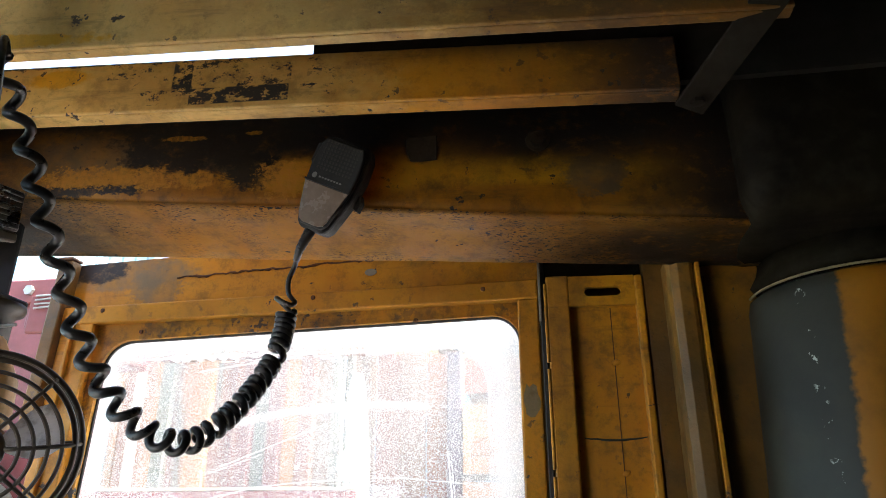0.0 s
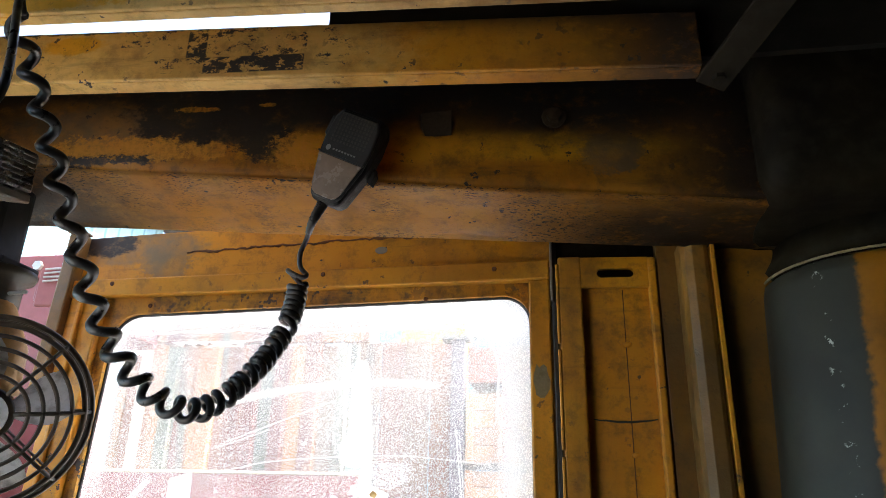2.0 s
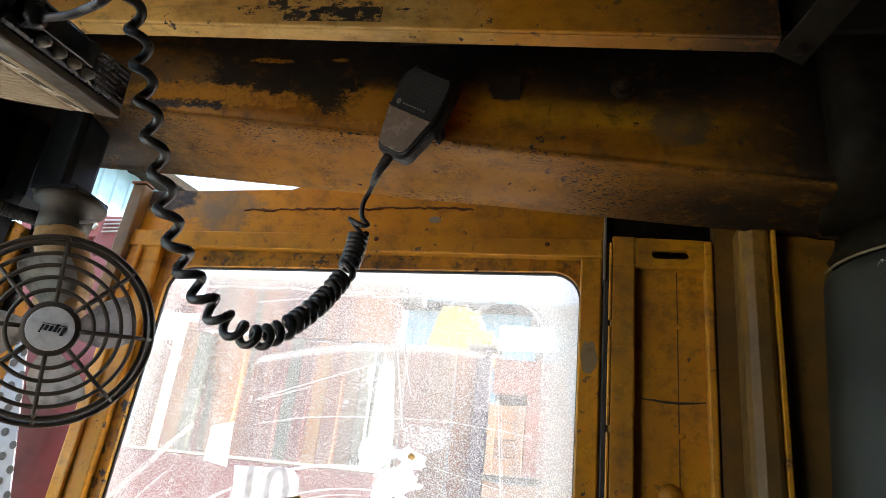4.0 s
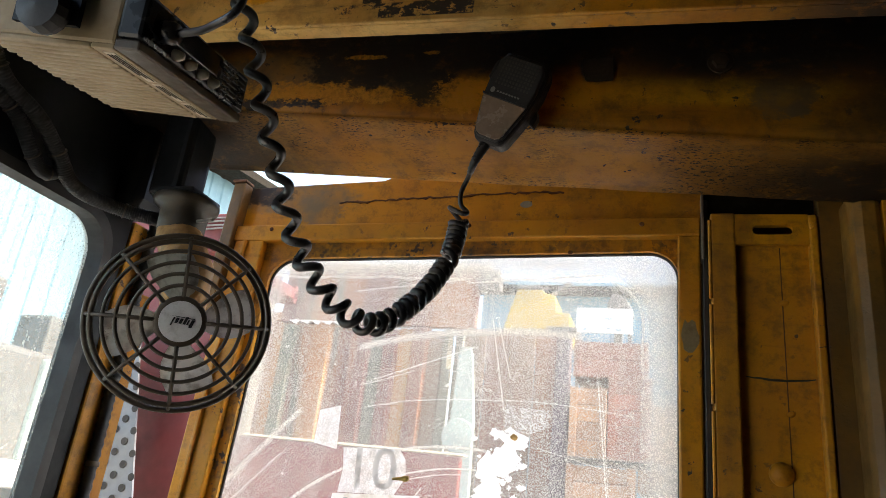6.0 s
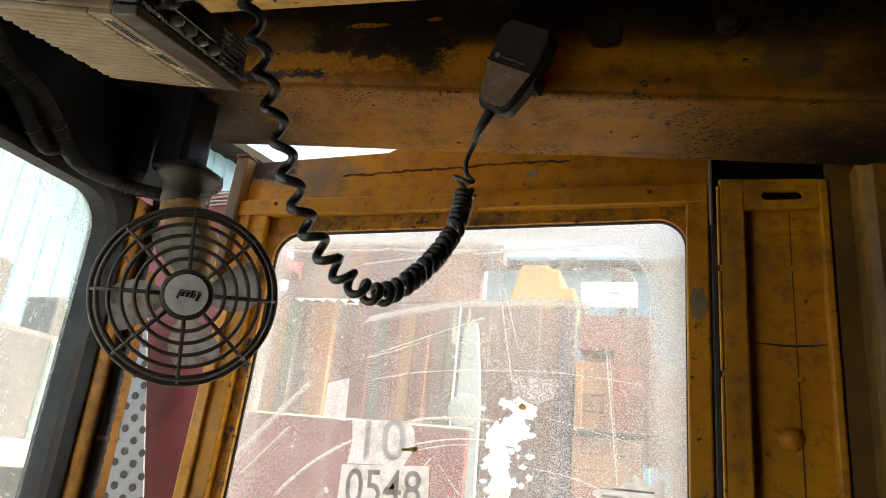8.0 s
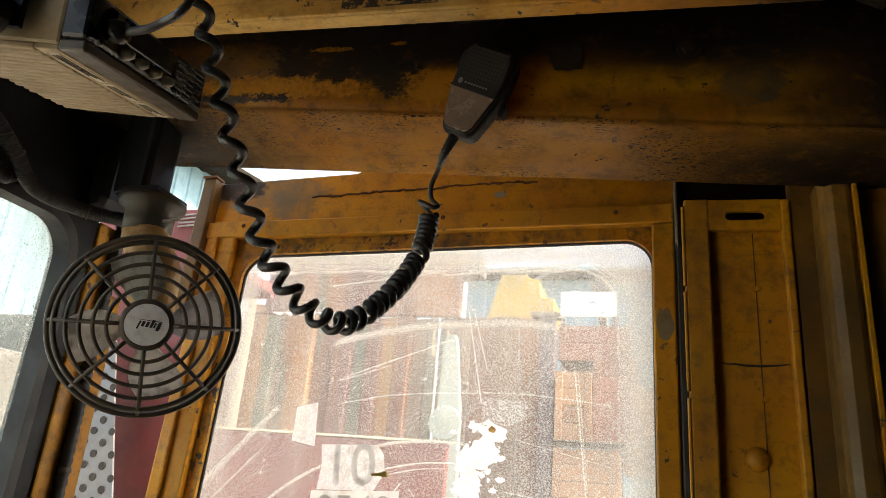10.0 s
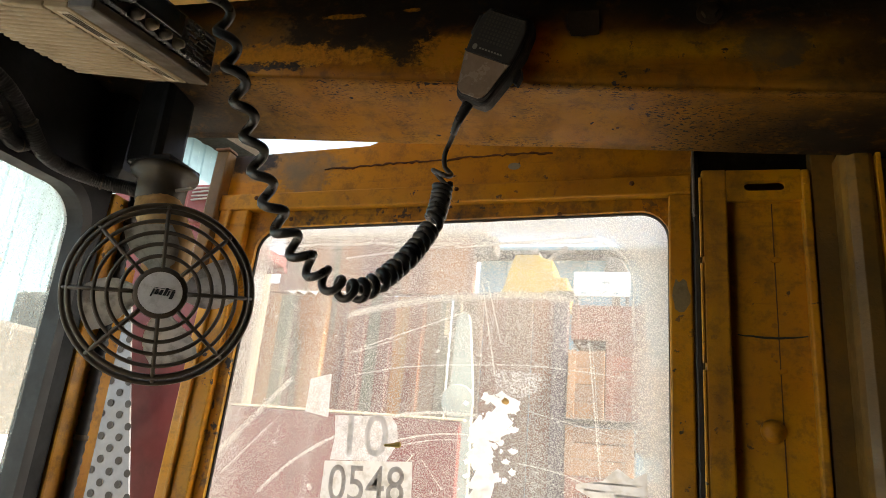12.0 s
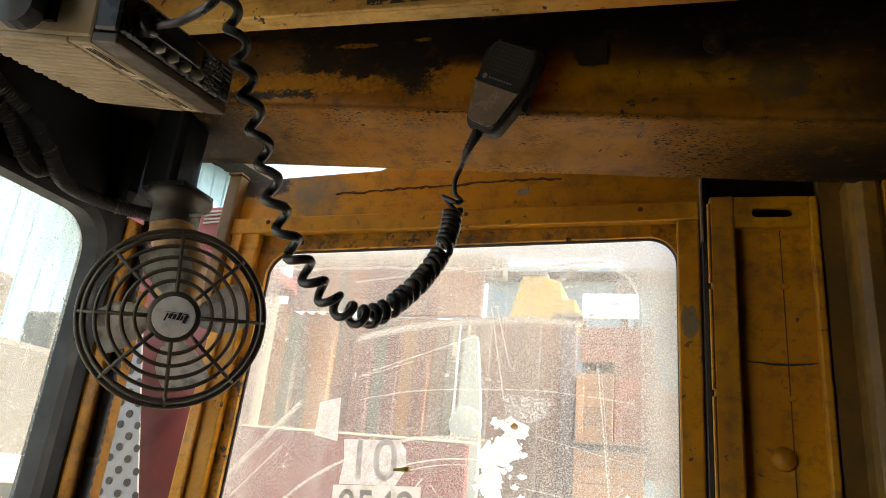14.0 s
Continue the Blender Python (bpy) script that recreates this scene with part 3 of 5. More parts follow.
solid("corner_top", box(-1.0, -0.86, 0.80, 0.885, 1.58, 1.98, 0.02), BLACK_STEEL, "black greasy upper corner gusset of the cab", kind="structure")


# ---- roof beams and the big cross duct ----
def along(x, a, b, xa=-0.69, xb=0.16):
    return a + (b - a) * (x - xa) / (xb - xa)


def beam(name, label, x0, x1, y_at, z_at, height, flange, top_flange, paint):
    ob = thing(name, ((x0 + x1) / 2, along(0, *y_at), along(0, *z_at)), label, "beam")
    t = 0.006
    for nm, dy0, dy1, dz0, dz1 in (("web", 0, t, 0, height), ("lower_flange", t, flange, 0, t), ("upper_flange", t, top_flange, height - t, height)):
        bm = box(0, 1, dy0, dy1, dz0, dz1)
        bmesh.ops.subdivide_edges(bm, edges=[e for e in bm.edges if abs(e.verts[0].co.x - e.verts[1].co.x) > 0.5], cuts=24)
        for v in bm.verts:
            x = x0 + v.co.x * (x1 - x0)
            wob = 0.0016 * noise.noise((x * 7, v.co.z * 9, dy0))
            v.co = (x, along(x, *y_at) + v.co.y + wob, along(x, *z_at) + v.co.z + wob * 0.8)
        edge = [e for e in bm.edges if len(e.link_faces) == 2 and e.calc_face_angle() > 1]
        bmesh.ops.bevel(bm, geom=edge, offset=0.0022, segments=2, affect="EDGES", profile=0.5)
        part(nm, bm, paint, ob)
    return ob


beam("roof_beam", "chipped yellow steel roof channel with torn black sticker remains, shade painted at right", -0.93, 0.165, (0.675, 0.725), (1.792, 1.778), 0.076, 0.030, 0.03, BEAM_PAINT)
beam("roof_beam", "faded dusty yellow steel roof channel, chipped along its lip, shade painted at right", -0.93, 0.26, (0.545, 0.603), (1.790, 1.788), 0.21, 0.021, 0.05, UPPER_BEAM_PAINT)

brace = thing("diagonal_brace", (0.17, 0.7, 1.75), "grey-brown flat steel brace under the roof", "brace")
bm = box(-0.5, 0.5, -0.018, 0.018, -0.003, 0.003, 0.001)
a, b = Vector((0.172, 0.735, 1.757)), Vector((0.248, 0.575, 1.80))
m = aim((a + b) / 2, Vector((0.1, 0.35, 1)), b - a)
part("bar", moved(bm, m @ Matrix.Rotation(radians(90), 4, "Z") @ Matrix.Diagonal(((b - a).length, 1, 1, 1))), BAR_STEEL, brace)
part("bolt_head", moved(lathe([(0.0, 0), (0.008, 0), (0.008, 0.005), (0.0, 0.006)], 6), Matrix.Translation(a + Vector((0.006, -0.02, -0.004))) @ Matrix.Rotation(radians(180), 4, "X")), BAR_STEEL, brace)

# duct: a swept section, face towards the driver, rounded crease, pitted soffit
duct = thing("cross_duct", (-0.35, 0.88, 1.69), "big yellow steel cross duct, sooty black patches and painted shade", "duct")


def duct_lines(x):
    yf = 0.77 + (x + 0.664) * 0.097
    return yf, 1.714 - 0.0587 * (x + 0.64), 0.92 + (x + 0.653) * 0.10, 1.688 - 0.0363 * (x + 0.653)


def duct_sheet(pick, x0=-0.99, x1=0.34, steps=70):
    own = bmesh.new()
    rows = []
    for i in range(steps + 1):
        x = x0 + (x1 - x0) * i / steps
        rows.append([own.verts.new((x, y + 0.0012 * noise.noise((x * 9, y * 20, z * 20)), z + 0.001 * noise.noise((x * 8, z * 15, 3)))) for y, z in pick(*duct_lines(x))])
    for a, b in zip(rows, rows[1:]):
        for k in range(len(a) - 1):
            own.faces.new((a[k], a[k + 1], b[k + 1], b[k]))
    bmesh.ops.solidify(own, geom=own.faces[:], thickness=0.004)
    return own


def face_profile(yf, zc, yb, zb):
    out = [(yf + 0.016, 1.93), (yf + 0.004, 1.87), (yf - 0.001, 1.81), (yf - 0.003, zc + 0.05), (yf - 0.002, zc + 0.03)]
    return out + [(yf + 0.014 - 0.016 * math.cos(radians(q)), zc + 0.018 - 0.016 * math.sin(radians(q))) for q in (0, 20, 40, 60)]


def soffit_profile(yf, zc, yb, zb):
    s = (yf + 0.014 - 0.016 * math.cos(radians(60)), zc + 0.018 - 0.016 * math.sin(radians(60)))
    pts = [s, (yf + 0.016, zc + 0.001)]
    for k in range(1, 7):
        f = k / 7
        pts.append((yf + 0.016 + (yb - yf - 0.016) * f, zc + (zb - zc) * f + 0.004 * math.sin(3.14 * f)))
    return pts + [(yb, zb), (yb + 0.004, zb + 0.004), (yb + 0.005, zb + 0.03), (yb + 0.005, 1.93)]


part("duct_face", duct_sheet(face_profile), DUCT_PAINT, duct, "orange-yellow face with black soot, shade painted along top and right", True)
# unseen lid, added so sun from the roof gap misses the corner post
part("duct_top", duct_sheet(lambda yf, zc, yb, zb: [(yf + 0.017, 1.931), (yf + 0.07, 1.934), (yb + 0.004, 1.931)]), ROOF_STEEL, duct, "unseen dark sheet over the top, added to stop the sun")
part("soffit", duct_sheet(soffit_profile), SOFFIT_PAINT, duct, "dusty yellow pitted underside, right end painted in shade", True)


def on_duct(x, z, out=0.0):
    return Vector((x, duct_lines(x)[0] - 0.002 - out, z))


for x, z, r in ((-0.163, 1.777, 0.0), (-0.006, 1.785, 0.012)):
    plug = thing("duct_bolt", on_duct(x, z), "dark greasy bolt head and washer on the duct", "bolt")
    if r:
        part("washer", moved(lathe([(0, 0), (0.017, 0), (0.016, 0.002), (0, 0.002)], 20), aim(on_duct(x, z), (0, -1, 0))), GRIMY_BROWN, plug)
        part("head", moved(lathe([(0, 0.002), (0.011, 0.002), (0.010, 0.008), (0, 0.009)], 6), aim(on_duct(x, z), (0, -1, 0))), GRIMY_BROWN, plug)
    else:
        part("cover_plate", moved(box(-0.021, 0.021, -0.019, 0.019, 0, 0.002, 0.0008), aim(on_duct(x, z), (0, -1, 0))), GRIMY_BROWN, plug)

# right-hand housing over the tank, its shade put into the colour
hood = thing("air_housing", (0.45, 0.92, 1.65), "sheet metal air housing above the tank, darkened for shade", "housing")
part("shell", box(0.245, 0.618, 0.79, 1.13, 1.655, 1.985, 0.035, 4), SHADED_YELLOW, hood, "", True)
part("collar", moved(lathe([(0.0, 0.0), (0.138, 0.0), (0.146, 0.012), (0.135, 0.03), (0.128, 0.055), (0, 0.055)], 40), Matrix.Translation((0.431, 1.018, 1.607))), SHADED_YELLOW, hood, "dark flared collar", True)

tank = thing("tank", (0.446, 1.016, 0.3), "upright steel tank, grey primer beside worn yellow paint", "tank")
tn = Nodes("tank_paint")
sp = tn.tree.nodes.new("ShaderNodeSeparateXYZ")
tn.put(sp.inputs[0], tn.coord)
edge = tn.math("ADD", sp.outputs[0], tn.math("ADD", tn.math("MULTIPLY", tn.noise(9, 6), 0.03), tn.math("MULTIPLY", tn.noise(90, 4), 0.014)))
edge = tn.math("ADD", edge, tn.math("MULTIPLY", tn.math("SUBTRACT", 1.6, sp.outputs[2]), 0.06))
yel = tn.mix(tn.ramp(tn.noise(7, 7, 0.65), 0.38, 0.7, 0, 0.7), (0.33, 0.125, 0.006), (0.08, 0.042, 0.01))
gry = tn.mix(tn.ramp(tn.noise(10, 6), 0.4, 0.7), (0.034, 0.032, 0.022), (0.022, 0.020, 0.014))
scuff = tn.math("MULTIPLY", tn.ramp(tn.noise(85, 6, 0.6), 0.6, 0.64), tn.ramp(tn.math("ABSOLUTE", tn.math("SUBTRACT", sp.outputs[0], 0.316)), 0.001, 0.006, 1, 0))
gry = tn.mix(scuff, gry, (0.55, 0.55, 0.5))
tcol = tn.mix(tn.ramp(edge, 0.372, 0.38), gry, yel)
tn.bump(tn.noise(120, 3), 0.25, 0.001)
TANK_MAT = tn.finish(tcol, 0.5, 0.0, 0.3)
bm = lathe([(0.0, 0.0), (0.14, 0.0), (0.15, 0.02), (0.15, 1.28), (0.147, 1.297), (0.14, 1.302), (0.0, 1.302)], 64)
shear = Matrix.Identity(4)
shear[0][2] = 0.05
part("barrel", moved(bm, Matrix.Translation((0.364, 1.016, 0.3)) @ shear), TANK_MAT, tank, "", True)
part("rim_bead", moved(tube([(0.146 * math.cos(k * 0.13), 0.146 * math.sin(k * 0.13), 0) for k in range(49)], 0.0018, 6), Matrix.Translation((0.429, 1.016, 1.604))), PRIMER, tank, "pale worn metal rim")

# ---- front wall: windowed door, slotted panel, posts ----
door = thing("cab_door", (-0.45, 1.1, 0.3), "yellow steel cab door with a large dusty window", "door")
part("header_plate", prism([(-0.885, 1.668), (-0.018, 1.668), (-0.018, 1.81), (-0.45, 1.81), (-0.58, 1.760), (-0.884, 1.750)], "y", 1.096, 1.104, 0.0012), HEADER_PAINT, door, "header plate with rusty bare steel end")
part("top_rail", prism([(-0.872, 1.632), (-0.022, 1.641), (-0.022, 1.674), (-0.868, 1.664)], "y", 1.080, 1.104, 0.003), DOOR_PAINT, door)
part("left_stile", prism([(-0.918, 0.4), (-0.850, 0.4), (-0.804, 1.634), (-0.866, 1.634)], "y", 1.082, 1.104, 0.003), DOOR_PAINT, door)
part("stile_ridge", prism([(-0.893, 0.4), (-0.884, 0.4), (-0.838, 1.632), (-0.845, 1.632)], "y", 1.074, 1.083, 0.002), DOOR_PAINT, door)
part("right_stile", prism([(-0.053, 0.4), (-0.020, 0.4), (-0.022, 1.642), (-0.055, 1.641)], "y", 1.082, 1.104, 0.003), DOOR_PAINT, door)
part("lower_panel", box(-0.87, -0.03, 1.092, 1.104, 0.35, 0.86, 0.002), DOOR_PAINT, door)
gl = [(-0.053 + 0.0, 0.86)] + [(-0.053 - 0.045 + 0.045 * math.cos(radians(q)), 1.575 + 0.045 * math.sin(radians(q))) for q in range(0, 91, 10)] + \
     [(-0.735 + 0.052 * math.cos(radians(q)), 1.556 + 0.048 * math.sin(radians(q))) for q in range(90, 181, 10)] + [(-0.812, 0.86)]
out = [(-0.048, 0.85)] + [(-0.048, 1.646)] * 10 + [(-0.812, 1.64)] * 10 + [(-0.842, 0.85)]
bm = ring_plate(out, gl, "y", 1.098, 1.108)
bmesh.ops.remove_doubles(bm, verts=bm.verts, dist=1e-5)
part("glazing_frame", bm, GLAZING_PAINT, door, "brown stained inner glazing frame")
wide = [(x + (0.004 if x > -0.4 else -0.004), z + (0.004 if z > 1 else 0)) for x, z in gl]
pane = part("pane", prism(wide, "y", 1.112, 1.116), GLASS_FRONT, door, "dust-caked scratched glass")
pane.visible_shadow = False
part("glazing_bead", tube([(x, 1.109, z) for x, z in gl], 0.0035, 6), RUBBER, door, "perished black glazing bead")
end_post = thing("door_end_post", (-0.89, 1.09, 1.46), "brown rusty steel post at the door's hinge end", "post")
part("bar", prism([(-0.9035, 1.46), (-0.8765, 1.46), (-0.862, 1.752), (-0.889, 1.752)], "y", 1.070, 1.098, 0.003), RUST_PAINT, end_post)
part("cap", box(-0.891, -0.860, 1.066, 1.0955, 1.7525, 1.757, 0.001), RUST, end_post)
clevis = thing("hinge_clevis", (-1.02, 1.2, 1.66), "small red steel clevis with two split pins", "hinge")
part("plate", box(-1.045, -0.985, 1.20, 1.212, 1.655, 1.735, 0.004), RED_STEEL, clevis)
for z in (1.722, 1.705):
    part("pin", tube([(-1.03, 1.196, z), (-0.965, 1.19, z + 0.002), (-0.962, 1.19, z + 0.008), (-1.03, 1.196, z + 0.009)], 0.0022, 6), STEEL, clevis, "bright split pin")
part("arm", box(-1.06, -1.02, 1.213, 1.62, 1.67, 1.70, 0.004), RED_STEEL, clevis)
part("arm_foot", box(-1.25, -1.02, 1.60, 1.619, 1.66, 1.71, 0.004), RED_STEEL, clevis)
weld = []
for k in range(60):
    x = -0.665 + k * 0.0072
    weld.append((x, 1.0955, 1.7165 + 0.014 * k / 60 + 0.007 * noise.noise((x * 22, 1, 2)) + 0.004 * noise.noise((x * 90, 5, 2))))
part("cracked_seam", tube(weld, [0.0014 + 0.0028 * abs(noise.noise((p[0] * 60, 0, 0))) for p in weld], 6), RUST, door, "cracked rusty weld seam")
part("paint_loss", moved(lathe([(0, 0), (0.011, 0), (0.010, 0.0006), (0, 0.0006)], 14), aim((-0.305, 1.0956, 1.706), (0, -1, 0)) @ Matrix.Diagonal((1, 0.6, 1, 1))), STEEL, door, "bare grey chip")
for x, z in ((-0.79, 1.655), (-0.72, 1.618), (-0.44, 1.612), (-0.225, 1.617), (-0.11, 1.66), (-0.40, 1.66)):
    part("screw", moved(lathe([(0, 0), (0.0042, 0), (0.0034, 0.0018), (0, 0.002)], 10), aim((x, 1.0795 if z > 1.64 else 1.0975, z), (0, -1, 0))), RUST, door)
patch = [(-0.038 + 0.013 * math.cos(q * 0.45) * (1 + 0.5 * noise.noise((q * 1.3, 0, 0))), 1.478 + 0.026 * math.sin(q * 0.45) * (1 + 0.5 * noise.noise((q * 1.1, 4, 0)))) for q in range(14)]
part("primer_patch", prism(patch, "y", 1.0812, 1.083), PRIMER, door, "bare pale patch where paint has gone")

# stickers on the pane
def sheet(corners, y):
    bm = bmesh.new()
    bm.faces.new([bm.verts.new((x, y, z)) for x, z in corners])
    return bm


def stick_on(name, corners, label, y=1.1105):
    ob = thing(name, (sum(c[0] for c in corners) / len(corners), y, min(c[1] for c in corners)), label, "sticker")
    part("sheet", sheet(corners, y), SHEER_PAPER if label.startswith(("torn white card", "worn pale")) else PAPER, ob)
    return ob


CARD_TURN = Matrix.Rotation(radians(90), 4, "X")
card = stick_on("number_card", [(-0.594, 1.128), (-0.437, 1.134), (-0.443, 1.209), (-0.594, 1.199)], "white card with black number stuck on the glass")
lettering("number", "0548", 0.079, Matrix.Translation((-0.517, 1.1100, 1.166)) @ Matrix.Rotation(radians(-3), 4, "Y") @ CARD_TURN @ Matrix.Diagonal((0.84, 1, 1, 1)), NUMBER_INK, card, "black stencilled number")
card = stick_on("number_card", [(-0.585, 1.2015), (-0.487, 1.2055), (-0.470, 1.235), (-0.474, 1.262), (-0.486, 1.277), (-0.586, 1.272), (-0.581, 1.24)], "torn white card with faded grey number stuck on the glass")
lettering("number", "10", 0.092, Matrix.Translation((-0.531, 1.1100, 1.240)) @ Matrix.Rotation(radians(-3), 4, "Y") @ CARD_TURN @ Matrix.Diagonal((1.0, 1, 1, 1)), FADED_INK, card, "faded grey stencilled number")
slip = stick_on("torn_label", [(-0.188, 1.192), (-0.10, 1.15), (-0.086, 1.15), (-0.087, 1.223), (-0.108, 1.212), (-0.128, 1.226), (-0.150, 1.206), (-0.187, 1.199)], "torn white paper label on the glass")
for k, (x, z, w) in enumerate(((-0.132, 1.203, 0.062), (-0.160, 1.192, 0.03), (-0.115, 1.188, 0.036))):
    part("print_bar", box(x - w / 2, x + w / 2, 1.1098, 1.1104, z - 0.0013, z + 0.0013), PALE_INK, slip)
flakes = thing("paper_residue", (-0.32, 1.11, 1.1), "ragged white paper residue scraped on the glass", "residue")
random.seed(7)
patches = [(-0.300, 1.304, 0.026, 0.017), (-0.313, 1.275, 0.030, 0.026), (-0.340, 1.262, 0.018, 0.026), (-0.333, 1.228, 0.021, 0.030), (-0.326, 1.190, 0.020, 0.034), (-0.338, 1.155, 0.018, 0.030), (-0.330, 1.115, 0.018, 0.032), (-0.284, 1.270, 0.009, 0.007), (-0.283, 1.238, 0.008, 0.006), (-0.283, 1.207, 0.007, 0.006)]
for k in range(70):
    v = random.random()
    size = random.uniform(0.0015, 0.007)
    patches.append((-0.318 - 0.014 * v + random.gauss(0, 0.022 - 0.006 * v), 1.322 - 0.22 * v, size * random.uniform(0.7, 1.6), size))
for cx, cz, w, h in patches:
    ph = random.uniform(0, 50)
    pts = [(cx + w * math.cos(q * 0.2618) * (0.85 + 0.7 * noise.noise((q * 0.45, ph, 0))), cz + h * math.sin(q * 0.2618) * (0.85 + 0.7 * noise.noise((q * 0.45, ph, 7)))) for q in range(24)]
    part("flake", sheet(pts, 1.1108 + random.uniform(-0.0014, 0.0006)), RESIDUE, flakes)
part("glue_patch", sheet([(-0.318, 1.362), (-0.243, 1.357), (-0.250, 1.327), (-0.276, 1.318), (-0.316, 1.325)], 1.1112), SHEER_RESIDUE, flakes, "thin patch of old glue")
ghost = stick_on("sticker_ghost", [(-0.640, 1.330), (-0.602, 1.340), (-0.598, 1.268), (-0.642, 1.275)], "worn pale ghost of an old sticker on the glass")
spot = [(-0.299 + 0.006 * math.cos(q * 0.6283) * random.uniform(0.5, 1.2), 1.312 + 0.006 * math.sin(q * 0.6283) * random.uniform(0.5, 1.2)) for q in range(10)]
part("rust_spot", sheet(spot, 1.1090), STAIN, flakes, "brown rust spot")
latch_pin = thing("yellow_clip", (-0.48, 1.109, 1.23), "small yellow plastic clip stuck to the glass", "clip")
part("clip_body", moved(lathe([(0, -0.016), (0.002, -0.014), (0.003, 0), (0.005, 0.006), (0.004, 0.012), (0, 0.013)], 10), Matrix.Translation((-0.476, 1.106, 1.232)) @ Matrix.Rotation(radians(84), 4, "Y")), OCHRE, latch_pin)

# seal post between door and slotted panel
seal = thing("hinge_post", (-0.014, 1.1, 0.3), "dark hinge post with worn grey steel edge", "post")
part("rubber_strip", box(-0.019, -0.0105, 1.075, 1.105, 0.3, 1.70, 0.002), RUBBER, seal)
part("steel_edge", box(-0.0205, -0.0165, 1.068, 1.10, 1.60, 1.708, 0.001), STEEL, seal)

panel = thing("slotted_panel", (0.065, 1.06, 0.4), "narrow yellow steel panel with a slot and dents", "panel")
part("back_sheet", box(0.022, 0.132, 1.072, 1.078, 0.4, 1.625, 0.001), PANEL_PAINT, panel)
part("left_stile", box(-0.008, 0.027, 1.055, 1.082, 0.4, 1.668, 0.003), PANEL_PAINT, panel)
part("right_stile", box(0.128, 0.140, 1.055, 1.082, 0.4, 1.664, 0.003), PANEL_PAINT, panel)
slot_out = []
for cx, cz in ((0.128, 1.664), (0.027, 1.666), (0.027, 1.617), (0.128, 1.617)):
    slot_out += [(cx, cz)] * 7
bm = ring_plate(slot_out, rounded(0.051, 0.107, 1.632, 1.647, 0.0074, 6), "y", 1.0565, 1.066)
bmesh.ops.remove_doubles(bm, verts=bm.verts, dist=1e-5)
part("top_rail", bm, PANEL_PAINT, panel, "top rail with a long slot cut through")
part("seam", box(0.0885, 0.0900, 1.0712, 1.0722, 0.4, 1.616), RUST, panel)
scr = [(0.036 + 0.009 * k, 1.0715, 1.42 - 0.004 * math.sin(k * 0.31) + 0.0012 * noise.noise((k * 1.7, 0, 0))) for k in range(11)]
part("scratch", tube(scr, [0.0006 + 0.0011 * math.sin(3.14 * (k + 0.5) / 11) for k in range(11)], 6), INK, panel, "dark gouge")
part("dome", moved(lathe([(0.0165, 0), (0.0155, 0.004), (0.011, 0.009), (0.006, 0.0112), (0, 0.012)][::-1], 24), aim((0.076, 1.0725, 1.289), (0, -1, 0))), PANEL_PAINT, panel, "rounded bulge", True)
for x, z, r in ((0.091, 1.53, 0.005), (0.092, 1.37, 0.0045), (0.093, 1.34, 0.003), (0.133, 1.645, 0.004)):
    part("weld_blob", moved(lathe([(r, 0), (r * 0.8, r * 0.4), (0, r * 0.6)][::-1], 9), aim((x, 1.0722 if x < 0.12 else 1.0552, z), (0, -1, 0)) @ Matrix.Rotation(x * 90, 4, "Z") @ Matrix.Diagonal((1, 1.5, 1, 1))), PANEL_PAINT, panel)
for z0, z1 in ((1.53, 1.655), (1.375, 1.52), (1.19, 1.365), (0.9, 1.18)):
    part("hinge_knuckle", tube([(-0.0095, 1.056, z0), (-0.0095, 1.056, z1)], 0.0028, 8), PANEL_PAINT, panel)

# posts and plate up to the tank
solid("wall_front_top", box(-0.018, 0.62, 1.086, 1.104, 1.672, ROOF), SHADED_YELLOW, "steel plate above the front posts, darkened for shade", kind="structure")
solid("wall_front_right", box(-0.043, 0.62, 1.118, 1.138, FLOOR, ROOF), SHADED_POST_PAINT, "stained yellow front wall plate, shade painted in", kind="structure")
jamb = thing("front_post", (0.2, 1.03, 0.0), "stained yellow folded steel post with a rusty edge, shade painted in", "post")
part("recess_plate", box(0.1425, 0.176, 1.06, 1.10, FLOOR, 1.70, 0.002), SHADED_POST_PAINT, jamb)
part("rolled_face", prism([(0.170, 1.10), (0.170, 1.02), (0.174, 1.005), (0.184, 0.998), (0.200, 0.997), (0.206, 1.0), (0.208, 1.01), (0.208, 1.10)], "z", FLOOR, 1.672, 0.001), SHADED_POST_PAINT, jamb)
part("lip", box(0.2085, 0.2150, 0.996, 1.09, FLOOR, 1.665, 0.001), PANEL_PAINT, jamb)
crack = [(0.2195 + 0.0016 * noise.noise((k * 0.4, 0, 5)), 1.012, 0.3 + k * 0.0335) for k in range(41)]
part("rusty_joint", tube(crack, [0.0032 + 0.0014 * noise.noise((k * 0.7, 3, 1)) for k in range(41)], 7), RUST, jamb, "dark rusty open joint")
part("side_plate", box(0.222, 0.30, 1.02, 1.03, FLOOR, 1.66, 0.001), SHADED_POST_PAINT, jamb)

# ---- fan ----
FC = Vector((-0.664, 0.73, 1.381))
FN = (Vector((-0.075, 0.0, 1.22)) - FC).normalized()
FAN = aim(FC, FN, (-0.06, 0, 1)) @ Matrix.Scale(0.922, 4)
fan = thing("fan", (-0.73, 0.79, 1.58), "dusty black round cab fan hung upside down", "fan")
R = 0.1195


def circle(r, z, n=64):
    return [FAN @ Vector((r * math.cos(6.28319 * k / n), r * math.sin(6.28319 * k / n), z)) for k in range(n + 1)]


